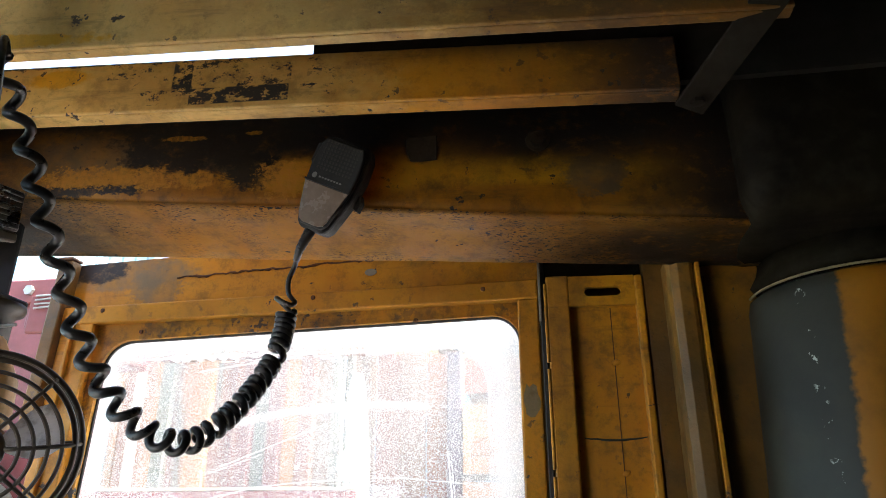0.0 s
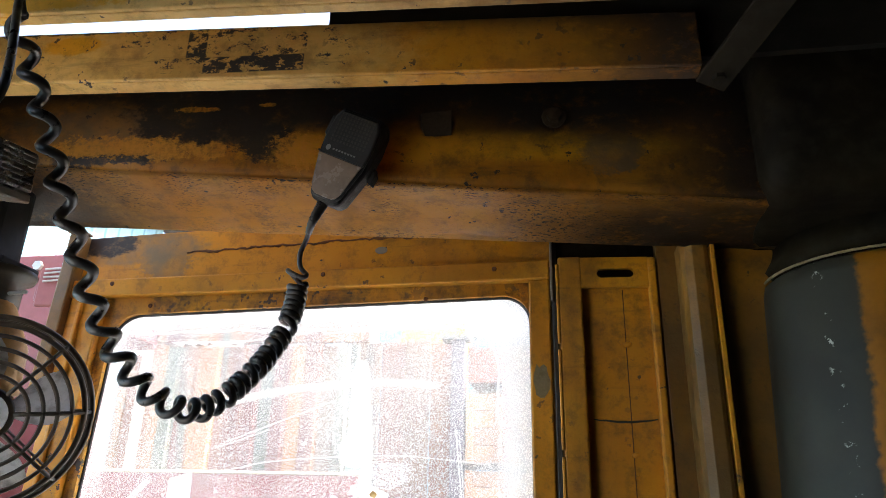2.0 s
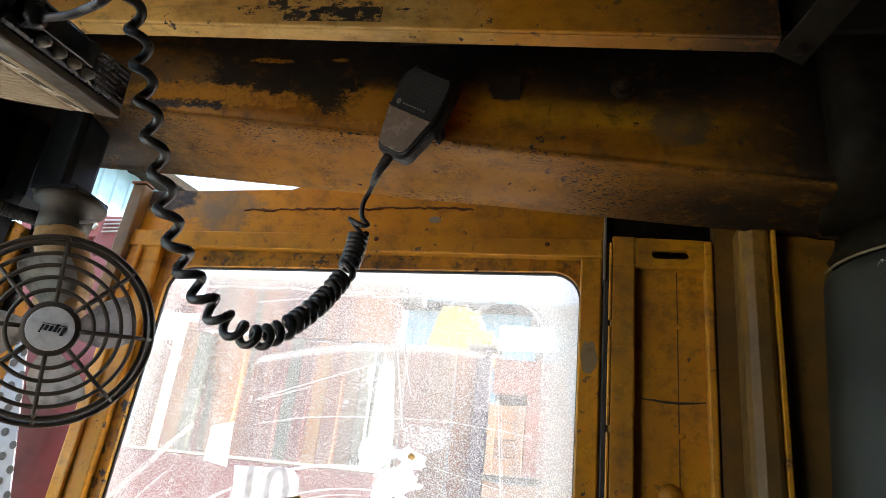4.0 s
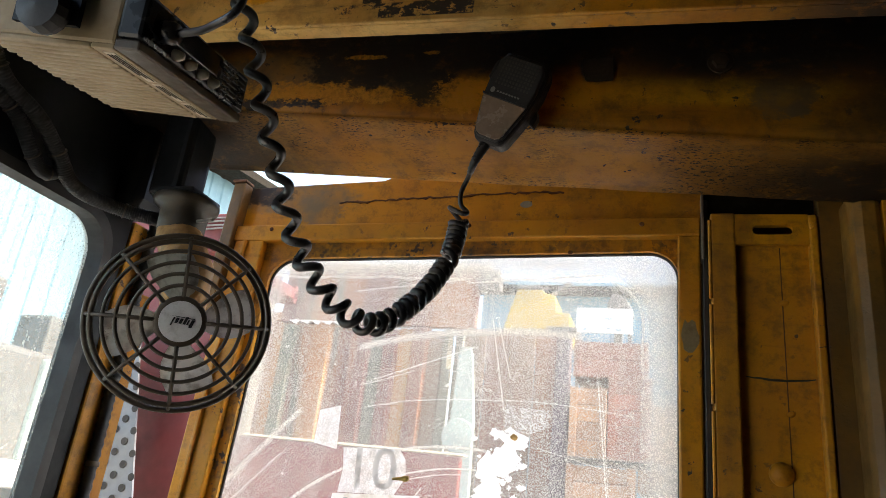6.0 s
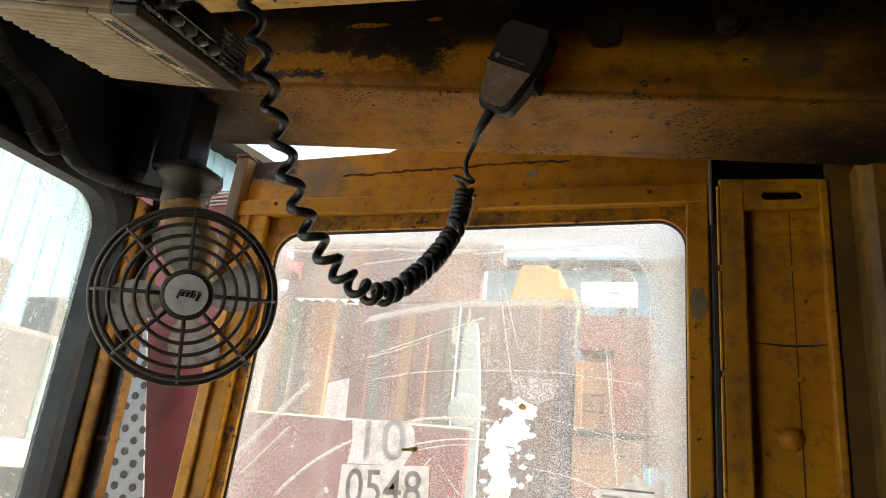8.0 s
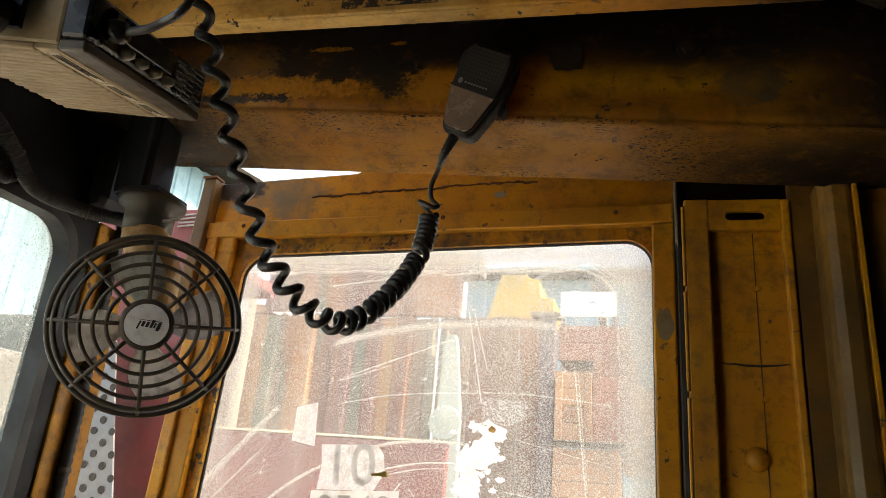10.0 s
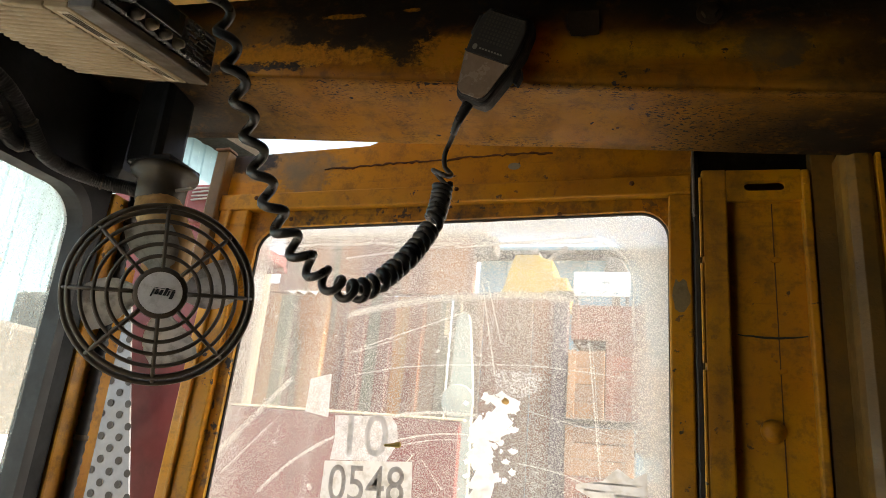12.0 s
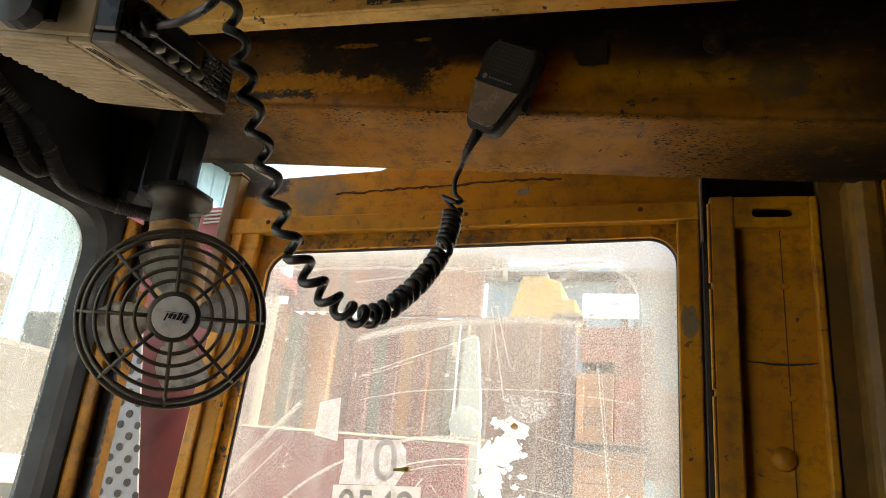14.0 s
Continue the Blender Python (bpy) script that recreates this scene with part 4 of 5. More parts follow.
for r, z, w in ((R, -0.030, 0.0042), (R + 0.001, -0.004, 0.0034), (R - 0.008, 0.008, 0.0034)):
    part("rim_ring", tube(circle(r, z), w, 8, caps=False), FAN_PLASTIC, fan, "", True)
for r, z in ((0.0965, 0.0185), (0.0805, 0.024), (0.0645, 0.0275), (0.0485, 0.0295)):
    part("grille_ring", tube(circle(r, z), 0.0025, 8, caps=False), FAN_PLASTIC, fan, "", True)
part("hub_ring", moved(lathe([(0.0, 0.020), (0.033, 0.020), (0.0345, 0.027), (0.033, 0.0315), (0.029, 0.0325), (0, 0.0325)], 40), FAN), FAN_PLASTIC, fan, "", True)
part("badge", moved(lathe([(0, 0.0325), (0.0275, 0.0325), (0.027, 0.0337), (0, 0.0342)], 40), FAN), FAN_BADGE, fan, "speckled white round badge")
BADGE = FAN @ Matrix.Rotation(radians(176), 4, "Z")
for x, w, lo, hi in ((-0.0150, 0.0042, -0.005, 0.006), (-0.0098, 0.0022, -0.004, 0.003), (-0.0060, 0.0036, -0.0075, 0.003), (-0.0008, 0.0036, -0.004, 0.003), (0.0045, 0.0036, -0.004, 0.003), (0.0092, 0.0022, -0.004, 0.007)):
    part("badge_mark", moved(prism([(x - w / 2 + lo * 0.25, lo), (x + w / 2 + lo * 0.25, lo), (x + w / 2 + hi * 0.25, hi), (x - w / 2 + hi * 0.25, hi)], "z", 0.0339, 0.0346), BADGE), INK, fan, "black slanted mark")
part("badge_mark", moved(prism([(-0.018, -0.0068), (0.006, -0.0060), (0.015, -0.0052), (-0.017, -0.0056)], "z", 0.0339, 0.0345), BADGE), INK, fan, "thin black underline")
for k in range(8):
    a = radians(45 * k + 3)
    pts = [FAN @ Vector((r * math.cos(a), r * math.sin(a), z)) for r, z in ((0.032, 0.029), (0.044, 0.030), (0.058, 0.0285), (0.072, 0.026), (0.086, 0.0225), (0.1, 0.0175), (0.111, 0.009), (R, -0.003), (R + 0.001, -0.030))]
    part("grille_spoke", tube(pts, 0.0027, 6), FAN_PLASTIC, fan, "", True)
for k in range(24):
    a = radians(15 * k + 3)
    pts = [FAN @ Vector((r * math.cos(a), r * math.sin(a), z)) for r, z in ((0.036, -0.046), (0.085, -0.045), (0.112, -0.040), (R, -0.030))]
    if k % 3 == 0:
        part("rear_spoke", tube(pts, 0.0018, 5), FAN_PLASTIC, fan)
for k in range(4):
    bm = bmesh.new()
    rows = []
    for i in range(7):
        f = i / 6
        r = 0.022 + 0.075 * f
        half = radians(15 + 12 * math.sin(2.6 * f + 0.25))
        row = []
        for j in range(7):
            a = radians(90 * k + 8) + half * (j / 3 - 1) + 0.18 * f
            row.append(bm.verts.new((r * math.cos(a), r * math.sin(a), -0.012 + 0.016 * (j / 3 - 1) * (1 - 0.4 * f))))
        rows.append(row)
    for a, b in zip(rows, rows[1:]):
        for j in range(6):
            bm.faces.new((a[j], a[j + 1], b[j + 1], b[j]))
    bmesh.ops.solidify(bm, geom=bm.faces[:], thickness=0.0015)
    part("blade", moved(bm, FAN), FAN_BLADE, fan, "greyish plastic blade", True)
part("motor_hub", moved(lathe([(0, -0.02), (0.022, -0.02), (0.024, 0.012), (0.02, 0.016), (0, 0.017)], 28), FAN), FAN_PLASTIC, fan, "", True)
part("motor_case", moved(lathe([(0, -0.085), (0.02, -0.085), (0.030, -0.078), (0.033, -0.05), (0.033, -0.024), (0, -0.022)], 32), FAN), FAN_MOTOR, fan, "dusty tan motor case", True)
base = Vector((-0.746, 0.785, 1.575))
part("neck", tube([FAN @ Vector((0.0, 0.02, -0.055)), FAN @ Vector((0.0, 0.075, -0.055)), base - Vector((0, 0, 0.055)), base - Vector((0, 0, 0.03))], [0.030, 0.032, 0.032, 0.032], 20), FAN_MOTOR, fan, "dusty tan swivel neck", True)
part("mount_cup", moved(lathe([(0, -0.05), (0.033, -0.05), (0.0335, -0.03), (0.035, -0.016), (0.045, -0.011), (0.047, -0.006), (0.046, 0.0), (0, 0.002)], 36), Matrix.Translation(base)), CUP_BLACK, fan, "dark mounting cup", True)
part("screw", tube([base + Vector((0.033, -0.01, -0.035)), base + Vector((0.062, -0.015, -0.035))], 0.0025, 8), STEEL, fan)
hanger = thing("fan_bracket", (-0.76, 0.8, 1.72), "black greasy steel hanger above the fan", "bracket")
part("hanger_block", box(-0.825, -0.766, 0.78, 0.845, 1.588, 1.735, 0.012, 3), BLACK_STEEL, hanger)
part("base_plate", box(-0.790, -0.716, 0.752, 0.822, 1.5775, 1.587, 0.003), BLACK_STEEL, hanger)

# ---- two-way radio ----
RM = Matrix(((-0.1369, -0.9826, 0.1273, -0.5015), (0.9672, -0.1604, -0.1980, 0.3665), (0.2149, 0.0960, 0.9719, 1.5143), (0, 0, 0, 1)))
W, D, H = 0.181, 0.125, 0.05
radio = thing("two_way_radio", RM @ Vector((W / 2, D / 2, H)), "tan ribbed metal two-way radio with black front", "radio")
part("case", moved(box(0.002, W - 0.002, 0.0, D, 0.004, H, 0.003), RM), RADIO_CASE, radio)
for k in range(19):
    x = 0.006 + k * (W - 0.012) / 18
    part("rib", moved(box(x - 0.0028, x + 0.0028, 0.022, D + 0.001 + 0.002 * (k % 2), -0.0012, 0.005, 0.0018), RM), RADIO_CASE, radio)
part("bottom_plate", moved(box(0.003, W - 0.003, 0.001, 0.022, 0.0, 0.005, 0.001), RM), RADIO_CASE, radio)
for x0, x1 in ((0.01, 0.075), (0.08, 0.125), (0.13, 0.172)):
    part("rating_label", moved(box(x0, x1, 0.005, 0.015, -0.0006, 0.0), RM), LABEL_TAN, radio)
    for q in range(3):
        part("print_bar", moved(box(x0 + 0.004, x1 - 0.004 - 0.006 * q, 0.0066 + 0.003 * q, 0.0078 + 0.003 * q, -0.001, -0.0006), RM), BAR_STEEL, radio)
part("front_chin", moved(box(0.001, W - 0.001, -0.0235, 0.0, 0.0, 0.0095, 0.002), RM), FAN_PLASTIC, radio, "dusty brown-black chin")
part("front_panel", moved(box(0, W, -0.024, 0.0, 0.0098, H, 0.004), RM), RADIO_FRONT, radio, "black plastic front")
part("display", moved(box(0.04, 0.116, -0.0262, -0.0235, 0.025, 0.046, 0.001), RM), RADIO_GLASS, radio, "smoked display window")
for k in range(4):
    p = RM @ Vector((0.046 + 0.021 * k, -0.0245, 0.0165))
    part("knob", moved(lathe([(0, 0), (0.0052, 0), (0.0050, 0.004), (0.0034, 0.0085), (0, 0.0095)], 18), aim(p, RM.to_3x3() @ Vector((0, -1, 0)))), KNOB, radio, "dirty white push button", True)
for k in range(7):
    z = 0.0125 + 0.0052 * k
    part("speaker_slat", moved(box(0.124, 0.174, -0.0262, -0.0235, z, z + 0.003, 0.0006), RM), RADIO_FRONT, radio)
for k in range(3):
    part("print_bar", moved(box(0.05 + 0.02 * k, 0.064 + 0.02 * k, -0.0246, -0.024, 0.0185, 0.0198), RM), LOGO, radio)
part("mic_socket", moved(lathe([(0, 0), (0.010, 0), (0.010, 0.012), (0.008, 0.016), (0, 0.016)], 18), aim(RM @ Vector((0.022, -0.024, 0.026)), RM.to_3x3() @ Vector((0, -1, 0)))), RADIO_FRONT, radio, "", True)
yoke = thing("radio_bracket", RM @ Vector((W / 2, D / 2, H)), "dark steel bracket holding the radio under the roof", "bracket")
part("strap", moved(box(-0.004, W + 0.004, 0.03, 0.09, H + 0.001, H + 0.005), RM), BLACK_STEEL, yoke)
part("cheek", moved(box(-0.008, -0.003, 0.03, 0.09, 0.012, H + 0.004), RM), BLACK_STEEL, yoke)
part("thumb_screw", moved(lathe([(0, 0), (0.019, 0), (0.021, 0.006), (0.019, 0.016), (0, 0.018)], 16), aim(RM @ Vector((-0.008, 0.055, 0.02)), RM.to_3x3() @ Vector((-1, 0, 0)))), RUBBER, yoke)
part("hanger", box(-0.66, -0.60, 0.40, 0.46, 1.58, 1.999), BLACK_STEEL, yoke)

# ---- hand microphone on its clip ----
MIC_LEAN = 25.0
mc = on_duct(-0.275, 1.711, 0.012)
MM = aim(mc, (-0.05, -1, -0.16), (math.sin(radians(MIC_LEAN)), 0, math.cos(radians(MIC_LEAN)))) @ Matrix.Diagonal((0.95, 1.18, 1.25, 1))
mic = thing("hand_microphone", mc, "black hand microphone with a worn brown plate", "microphone")
outline = [(-0.018, -0.052), (0.018, -0.052), (0.025, -0.046), (0.0385, -0.005), (0.041, 0.02), (0.039, 0.044), (0.032, 0.056), (-0.032, 0.056), (-0.039, 0.044), (-0.041, 0.02), (-0.0385, -0.005), (-0.025, -0.046)]
part("body", moved(prism(outline, "z", -0.006, 0.016, 0.004), MM), MIC_BLACK, mic)
part("front_shell", moved(prism([(x * 0.9, y * 0.93) for x, y in outline], "z", 0.014, 0.021, 0.003), MM), MIC_BLACK, mic)
part("brown_plate", moved(prism([(-0.0125, -0.0465), (0.0125, -0.0465), (0.0185, -0.044), (0.0225, -0.038), (0.0335, -0.002), (-0.0335, -0.002), (-0.0225, -0.038), (-0.0185, -0.044)], "z", 0.0205, 0.0225, 0.0006), MM), MIC_PLATE, mic, "worn shiny brown plate")
part("ridge", moved(box(-0.035, 0.035, -0.0015, 0.0005, 0.0205, 0.0235, 0.0005), MM), MIC_BLACK, mic)
for i in range(11):
    for j in range(8):
        x, y = -0.025 + 0.005 * i, 0.016 + 0.0045 * j
        part("grille_hole", moved(box(x - 0.0013, x + 0.0013, y - 0.0013, y + 0.0013, 0.0208, 0.0214), MM @ Matrix.Identity(4)), HOLE, mic)
part("emblem", moved(lathe([(0, 0.0211), (0.0034, 0.0211), (0.0034, 0.0214), (0, 0.0214)], 18), MM @ Matrix.Translation((-0.024, 0.0062, 0))), LOGO, mic, "small pale round emblem")
for k in range(8):
    part("print_bar", moved(box(-0.017 + 0.0046 * k, -0.0141 + 0.0046 * k, 0.0052, 0.0070, 0.0211, 0.0214), MM), LOGO, mic)
part("talk_button", moved(prism([(-0.045, 0.022), (-0.039, 0.018), (-0.038, 0.046), (-0.044, 0.044)], "z", -0.004, 0.013, 0.0015), MM), MIC_BLACK, mic)
part("side_lug", moved(prism([(0.039, -0.012), (0.046, -0.014), (0.047, -0.002), (0.041, 0.006)], "z", -0.006, 0.006, 0.0012), MM), MIC_BLACK, mic)
part("hang_clip", moved(box(-0.014, 0.014, -0.01, 0.03, -0.014, -0.006, 0.001), MM), STEEL, mic)

# strain relief, plain lead and curly cord, one lead from the microphone to the radio
cord = thing("curly_cord", (-0.34, 0.82, 1.5), "black coiled cord hanging from microphone to radio", "cord")
start = MM @ Vector((-0.004, -0.052, 0.008))
lead = [start, start + Vector((-0.012, 0.0, -0.026)), Vector((-0.330, 0.815, 1.617)), Vector((-0.338, 0.818, 1.598)), Vector((-0.337, 0.82, 1.580)), Vector((-0.326, 0.815, 1.567)), Vector((-0.328, 0.805, 1.560)), Vector((-0.345, 0.806, 1.568)), Vector((-0.350, 0.816, 1.573)), Vector((-0.338, 0.826, 1.560)), Vector((-0.328, 0.822, 1.552))]
lp = smooth_path(lead, 8)
part("strain_relief", tube(lp[:14], [0.0075 - 0.0034 * k / 13 + (0.0006 if k % 2 else 0) for k in range(14)], 10), CORD, cord, "ribbed rubber strain relief", True)
part("plain_lead", tube(lp[12:], 0.0033, 8), CORD, cord, "", True)
AXIS = [(-0.338, 0.82, 1.556), (-0.339, 0.82, 1.535), (-0.342, 0.81, 1.5), (-0.348, 0.795, 1.472), (-0.355, 0.77, 1.441), (-0.367, 0.745, 1.412), (-0.378, 0.73, 1.395), (-0.389, 0.71, 1.382), (-0.4, 0.69, 1.38),
        (-0.411, 0.67, 1.386), (-0.423, 0.655, 1.397), (-0.435, 0.64, 1.413), (-0.447, 0.628, 1.432), (-0.455, 0.612, 1.455), (-0.463, 0.6, 1.478), (-0.468, 0.59, 1.501), (-0.473, 0.58, 1.522),
        (-0.478, 0.57, 1.542), (-0.482, 0.56, 1.562), (-0.489, 0.55, 1.589), (-0.495, 0.54, 1.615), (-0.500, 0.53, 1.640), (-0.506, 0.52, 1.662), (-0.511, 0.51, 1.685), (-0.513, 0.495, 1.705), (-0.508, 0.475, 1.715)]
ax = smooth_path(AXIS, 40)
s, turns, up, coil = 0.0, 0.0, Vector((0, 1, 0.1)), []
wire = []
total = sum((b - a).length for a, b in zip(ax, ax[1:]))
for a, b in zip(ax, ax[1:]):
    d = (b - a)
    f = s / total
    # tight bunches and gaps near the microphone, open turns in the belly, long waves up to the radio
    if f < 0.075:
        pitch = 0.0078
    elif f < 0.105:
        pitch = 0.021
    elif f < 0.30:
        pitch = 0.0132 + 0.0045 * math.sin(f * 95)
    elif f < 0.42:
        pitch = 0.0150 + (0.025 - 0.0150) * (f - 0.30) / 0.12
    else:
        pitch = 0.025 + (0.037 - 0.025) * min(1.0, (f - 0.42) / 0.2)
    rad = 0.0096 if f < 0.30 else (0.0100 if f < 0.45 else 0.0100 - 0.0018 * min(1.0, (f - 0.45) / 0.2))
    step = max(1, int(math.ceil(d.length / pitch * 16)))
    t = d.normalized()
    side = t.cross(up).normalized()
    up = side.cross(t)
    for k in range(step):
        ang = turns * 6.28319
        wire.append(0.0046 + 0.0007 * min(1.0, max(0.0, (f - 0.35) / 0.2)))
        coil.append(a + d * (k / step) + rad * (math.cos(ang) * side + math.sin(ang) * up))
        turns += d.length / pitch / step
    s += d.length
part("coil", tube(coil, wire, 8), CORD, cord, "springy coiled length", True)
end = RM @ Vector((0.022, -0.04, 0.026))
part("plug_lead", tube(smooth_path([coil[-1], coil[-1] + Vector((0.012, -0.02, 0.0)), end + Vector((0.055, 0.0, 0.03)), end + Vector((0.03, 0, 0.004)), end], 8), 0.0036, 8), CORD, cord, "", True)

# ribbed wiring conduits on the left
def conduit(label, pts, r, base):
    ob = thing("conduit", base, label, "conduit")
    p = smooth_path(pts, 64)
    part("ribbed_sleeve", tube(p, [r * (1.0 if k % 4 < 2 else 0.88) for k in range(len(p))], 10), RUBBER, ob, "", True)
    for f in (0.22, 0.5, 0.78):
        k = int(f * (len(p) - 3))
        part("cable_tie", tube(p[k:k + 3], r * 1.12, 12), FAN_PLASTIC, ob, "thin dusty cable tie", True)
    return ob


conduit("black ribbed wiring conduit draped along the side wall", [(-0.80, 0.40, 1.80), (-0.86, 0.50, 1.69), (-0.872, 0.55, 1.645), (-0.868, 0.61, 1.622), (-0.868, 0.655, 1.592), (-0.872, 0.70, 1.563), (-0.865, 0.775, 1.564), (-0.82, 0.81, 1.56), (-0.78, 0.81, 1.55)], 0.011, (-0.87, 0.6, 1.6))
conduit("black ribbed conduit looped below the other one", [(-0.885, 0.53, 1.635), (-0.88, 0.585, 1.615), (-0.88, 0.63, 1.575), (-0.885, 0.66, 1.565), (-0.885, 0.69, 1.585)], 0.010, (-0.88, 0.6, 1.58))
conduit("black ribbed conduit running down the corner post", [(-0.886, 0.888, 1.58), (-0.888, 0.890, 1.40), (-0.886, 0.891, 1.2), (-0.888, 0.891, 0.9), (-0.888, 0.891, 0.4)], 0.0095, (-0.888, 0.876, 0.4))

# ---- outside ----
GZ = -1.45
solid("ground", prism([(-400, -400), (400, -400), (400, 400), (-400, 400)], "z", GZ - 0.2, GZ), GROUND_MAT, "pale dusty yard ground", kind="structure")

strip = thing("perforated_strip", (-0.77, 1.5, GZ), "perforated galvanised steel strip outside the cab", "grating")
part("sheet", prism([(-0.8875, GZ), (-0.6475, GZ), (-1.40, 1.56), (-1.64, 1.56)], "y", 1.497, 1.503), PERF, strip)
for i in range(6):
    for j in range(16):
        z = 0.72 + 0.054 * j + 0.027 * (i % 2)
        x = -1.448 + 0.027 * i - (z - 1.2) * 0.25
        y = 1.497
        part("hole", moved(lathe([(0, 0), (0.0095, 0), (0.0095, 0.0015), (0, 0.0015)], 10), aim((x, y - 0.001, z), (0, -1, 0))), HOLE, strip)
boom = thing("red_post", (-1.33, 1.68, GZ), "dark red steel post of the machine outside", "post")
part("column", box(-1.60, -1.22, 1.62, 1.74, GZ, 1.86, 0.006), RED_STEEL, boom)
part("flange_plate", box(-1.64, -1.17, 1.60, 1.76, 1.86, 1.925, 0.004), RED_STEEL, boom)
for x in (-1.40, -1.31, -1.22):
    part("bolt", moved(lathe([(0, 0), (0.014, 0), (0.014, 0.01), (0, 0.01)], 6), aim((x, 1.60, 1.893), (0, -1, 0))), STEEL, boom)


def container(x0, z0, y, mat, label):
    ob = thing("shipping_container", (x0 + 1.22, y + 3, z0), label, "container", "stacked containers")
    part("body", box(x0, x0 + 2.44, y + 0.06, y + 2.4, z0, z0 + 2.59), mat, ob)
    for xa, xb in ((x0, x0 + 0.12), (x0 + 2.32, x0 + 2.44)):
        part("corner_post", box(xa, xb, y, y + 0.08, z0, z0 + 2.59, 0.01), mat, ob)
    for za, zb in ((z0, z0 + 0.14), (z0 + 2.45, z0 + 2.59)):
        part("end_rail", box(x0 + 0.12, x0 + 2.32, y, y + 0.08, za, zb, 0.01), mat, ob)
    for k in range(2):
        xa = x0 + 0.13 + 1.10 * k
        leaf = part("door_leaf", box(xa, xa + 1.07, y + 0.02, y + 0.07, z0 + 0.16, z0 + 2.43, 0.01), mat, ob)
        for q in (0.3, 0.78):
            part("locking_bar", tube([(xa + q, y - 0.02, z0 + 0.1), (xa + q, y - 0.02, z0 + 2.5)], 0.022, 8), CONTAINER_ALT, leaf)
        for q in range(4):
            part("door_groove", box(xa + 0.05, xa + 1.02, y + 0.012, y + 0.03, z0 + 0.45 + 0.5 * q, z0 + 0.5 + 0.5 * q), mat, leaf)
    return ob


container(-7.5, GZ, 9.4, CONTAINER_ALT, "rusty ochre shipping container in the yard")
container(-7.5, GZ + 2.6, 9.4, CONTAINER_ALT, "rusty ochre shipping container stacked on another")

# tall screen of odd weathered sheets under a red girder
screen = thing("sheet_pile_screen", (-3.2, 7.05, GZ), "tall screen of upright weathered steel sheets, red and ochre", "screen")
for k, (xa, xb, mat) in enumerate(((-4.25, -4.09, SHEET_GREEN), (-4.09, -3.87, CONTAINER_RED), (-3.87, -3.63, SHEET_OCHRE), (-3.63, -3.38, CONTAINER_RED), (-3.38, -3.15, CONTAINER_RED), (-3.15, -2.99, SHEET_GREEN),
                                   (-2.99, -2.83, CONTAINER_RED), (-2.83, -2.66, SHEET_OCHRE), (-2.66, -2.48, CONTAINER_RED), (-2.48, -2.30, SHEET_BROWN), (-2.30, -2.22, SHEET_GREEN))):
    off = 0.05 * (k % 2)
    part("pile_sheet", prism([(xa, 7.0 + off), (xb - 0.03, 7.0 + off), (xb, 7.04 + off), (xb, 7.10 + off), (xa, 7.10 + off)], "z", GZ, 2.955 + 0.012 * (k % 3)), mat, screen)
girder = thing("red_girder", (-3.05, 7.05, 3.0), "weathered red steel girder resting on the sheet screen", "girder")
part("web", box(-4.32, -1.98, 7.0, 7.12, 2.985, 3.66, 0.01), CONTAINER_RED, girder)
part("top_flange", box(-4.36, -1.86, 6.94, 7.18, 3.66, 3.705, 0.006), SHED_WHITE, girder, "pale worn top flange")
part("end_cap", box(-1.978, -1.74, 6.95, 7.17, 3.42, 3.64, 0.02), MACHINE_GREY, girder, "dark grey end cap")
for k in range(6):
    part("scallop", prism([(-4.2 + 0.14 * k, 3.0), (-4.10 + 0.14 * k, 2.955), (-4.06 + 0.14 * k, 3.0)], "y", 6.975, 6.998), SHED_WHITE, girder)
part("column", box(-2.215, -2.13, 7.14, 7.24, GZ, 3.42, 0.01), SHEET_GREEN, girder)
yardwall = thing("brown_hoarding", (-1.5, 7.5, GZ), "brown weathered hoarding of boards and sheets", "hoarding")
for k, (xa, xb, zt, mat) in enumerate(((-2.20, -1.93, 2.97, SHEET_BROWN), (-1.93, -1.66, 2.98, TIMBER_RED), (-1.66, -1.38, 2.99, SHEET_BROWN), (-1.38, -1.12, 2.98, CONTAINER_RED))):
    part("hoarding_sheet", box(xa, xb - 0.012, 7.40 + 0.02 * (k % 2), 7.46, GZ, zt * 1.055 - 0.07, 0.006), mat, yardwall)
column = thing("purple_grey_column", (-1.02, 7.1, GZ), "dull purple-grey steel column in the yard", "column")
part("shaft", box(-1.10, -0.95, 7.0, 7.15, GZ, 2.98, 0.02), MAUVE, column)
part("head_plate", box(-1.20, -0.90, 6.96, 7.18, 2.985, 3.03, 0.006), MACHINE_GREY, column)
random.seed(3)


def crate(x0, x1, z0, z1, y, mat, label):
    """A box of horizontal boards with two corner battens."""
    ob = thing("timber_crate", ((x0 + x1) / 2, y + 0.4, z0), label, "crate", "stacked crates")
    part("core", box(x0 + 0.01, x1 - 0.01, y + 0.03, y + 0.8, z0, z1 - 0.005), SHEET_BROWN, ob)
    rows = max(1, round((z1 - z0) / 0.16))
    for q in range(rows):
        za = z0 + (z1 - z0) * q / rows
        part("board", box(x0, x1, y + random.uniform(0, 0.012), y + 0.028, za + 0.004, za + (z1 - z0) / rows - 0.006, 0.004), mat, ob)
    for xa in (x0, x1 - 0.07):
        part("batten", box(xa, xa + 0.07, y - 0.022, y - 0.001, z0, z1, 0.004), mat, ob)
    return ob


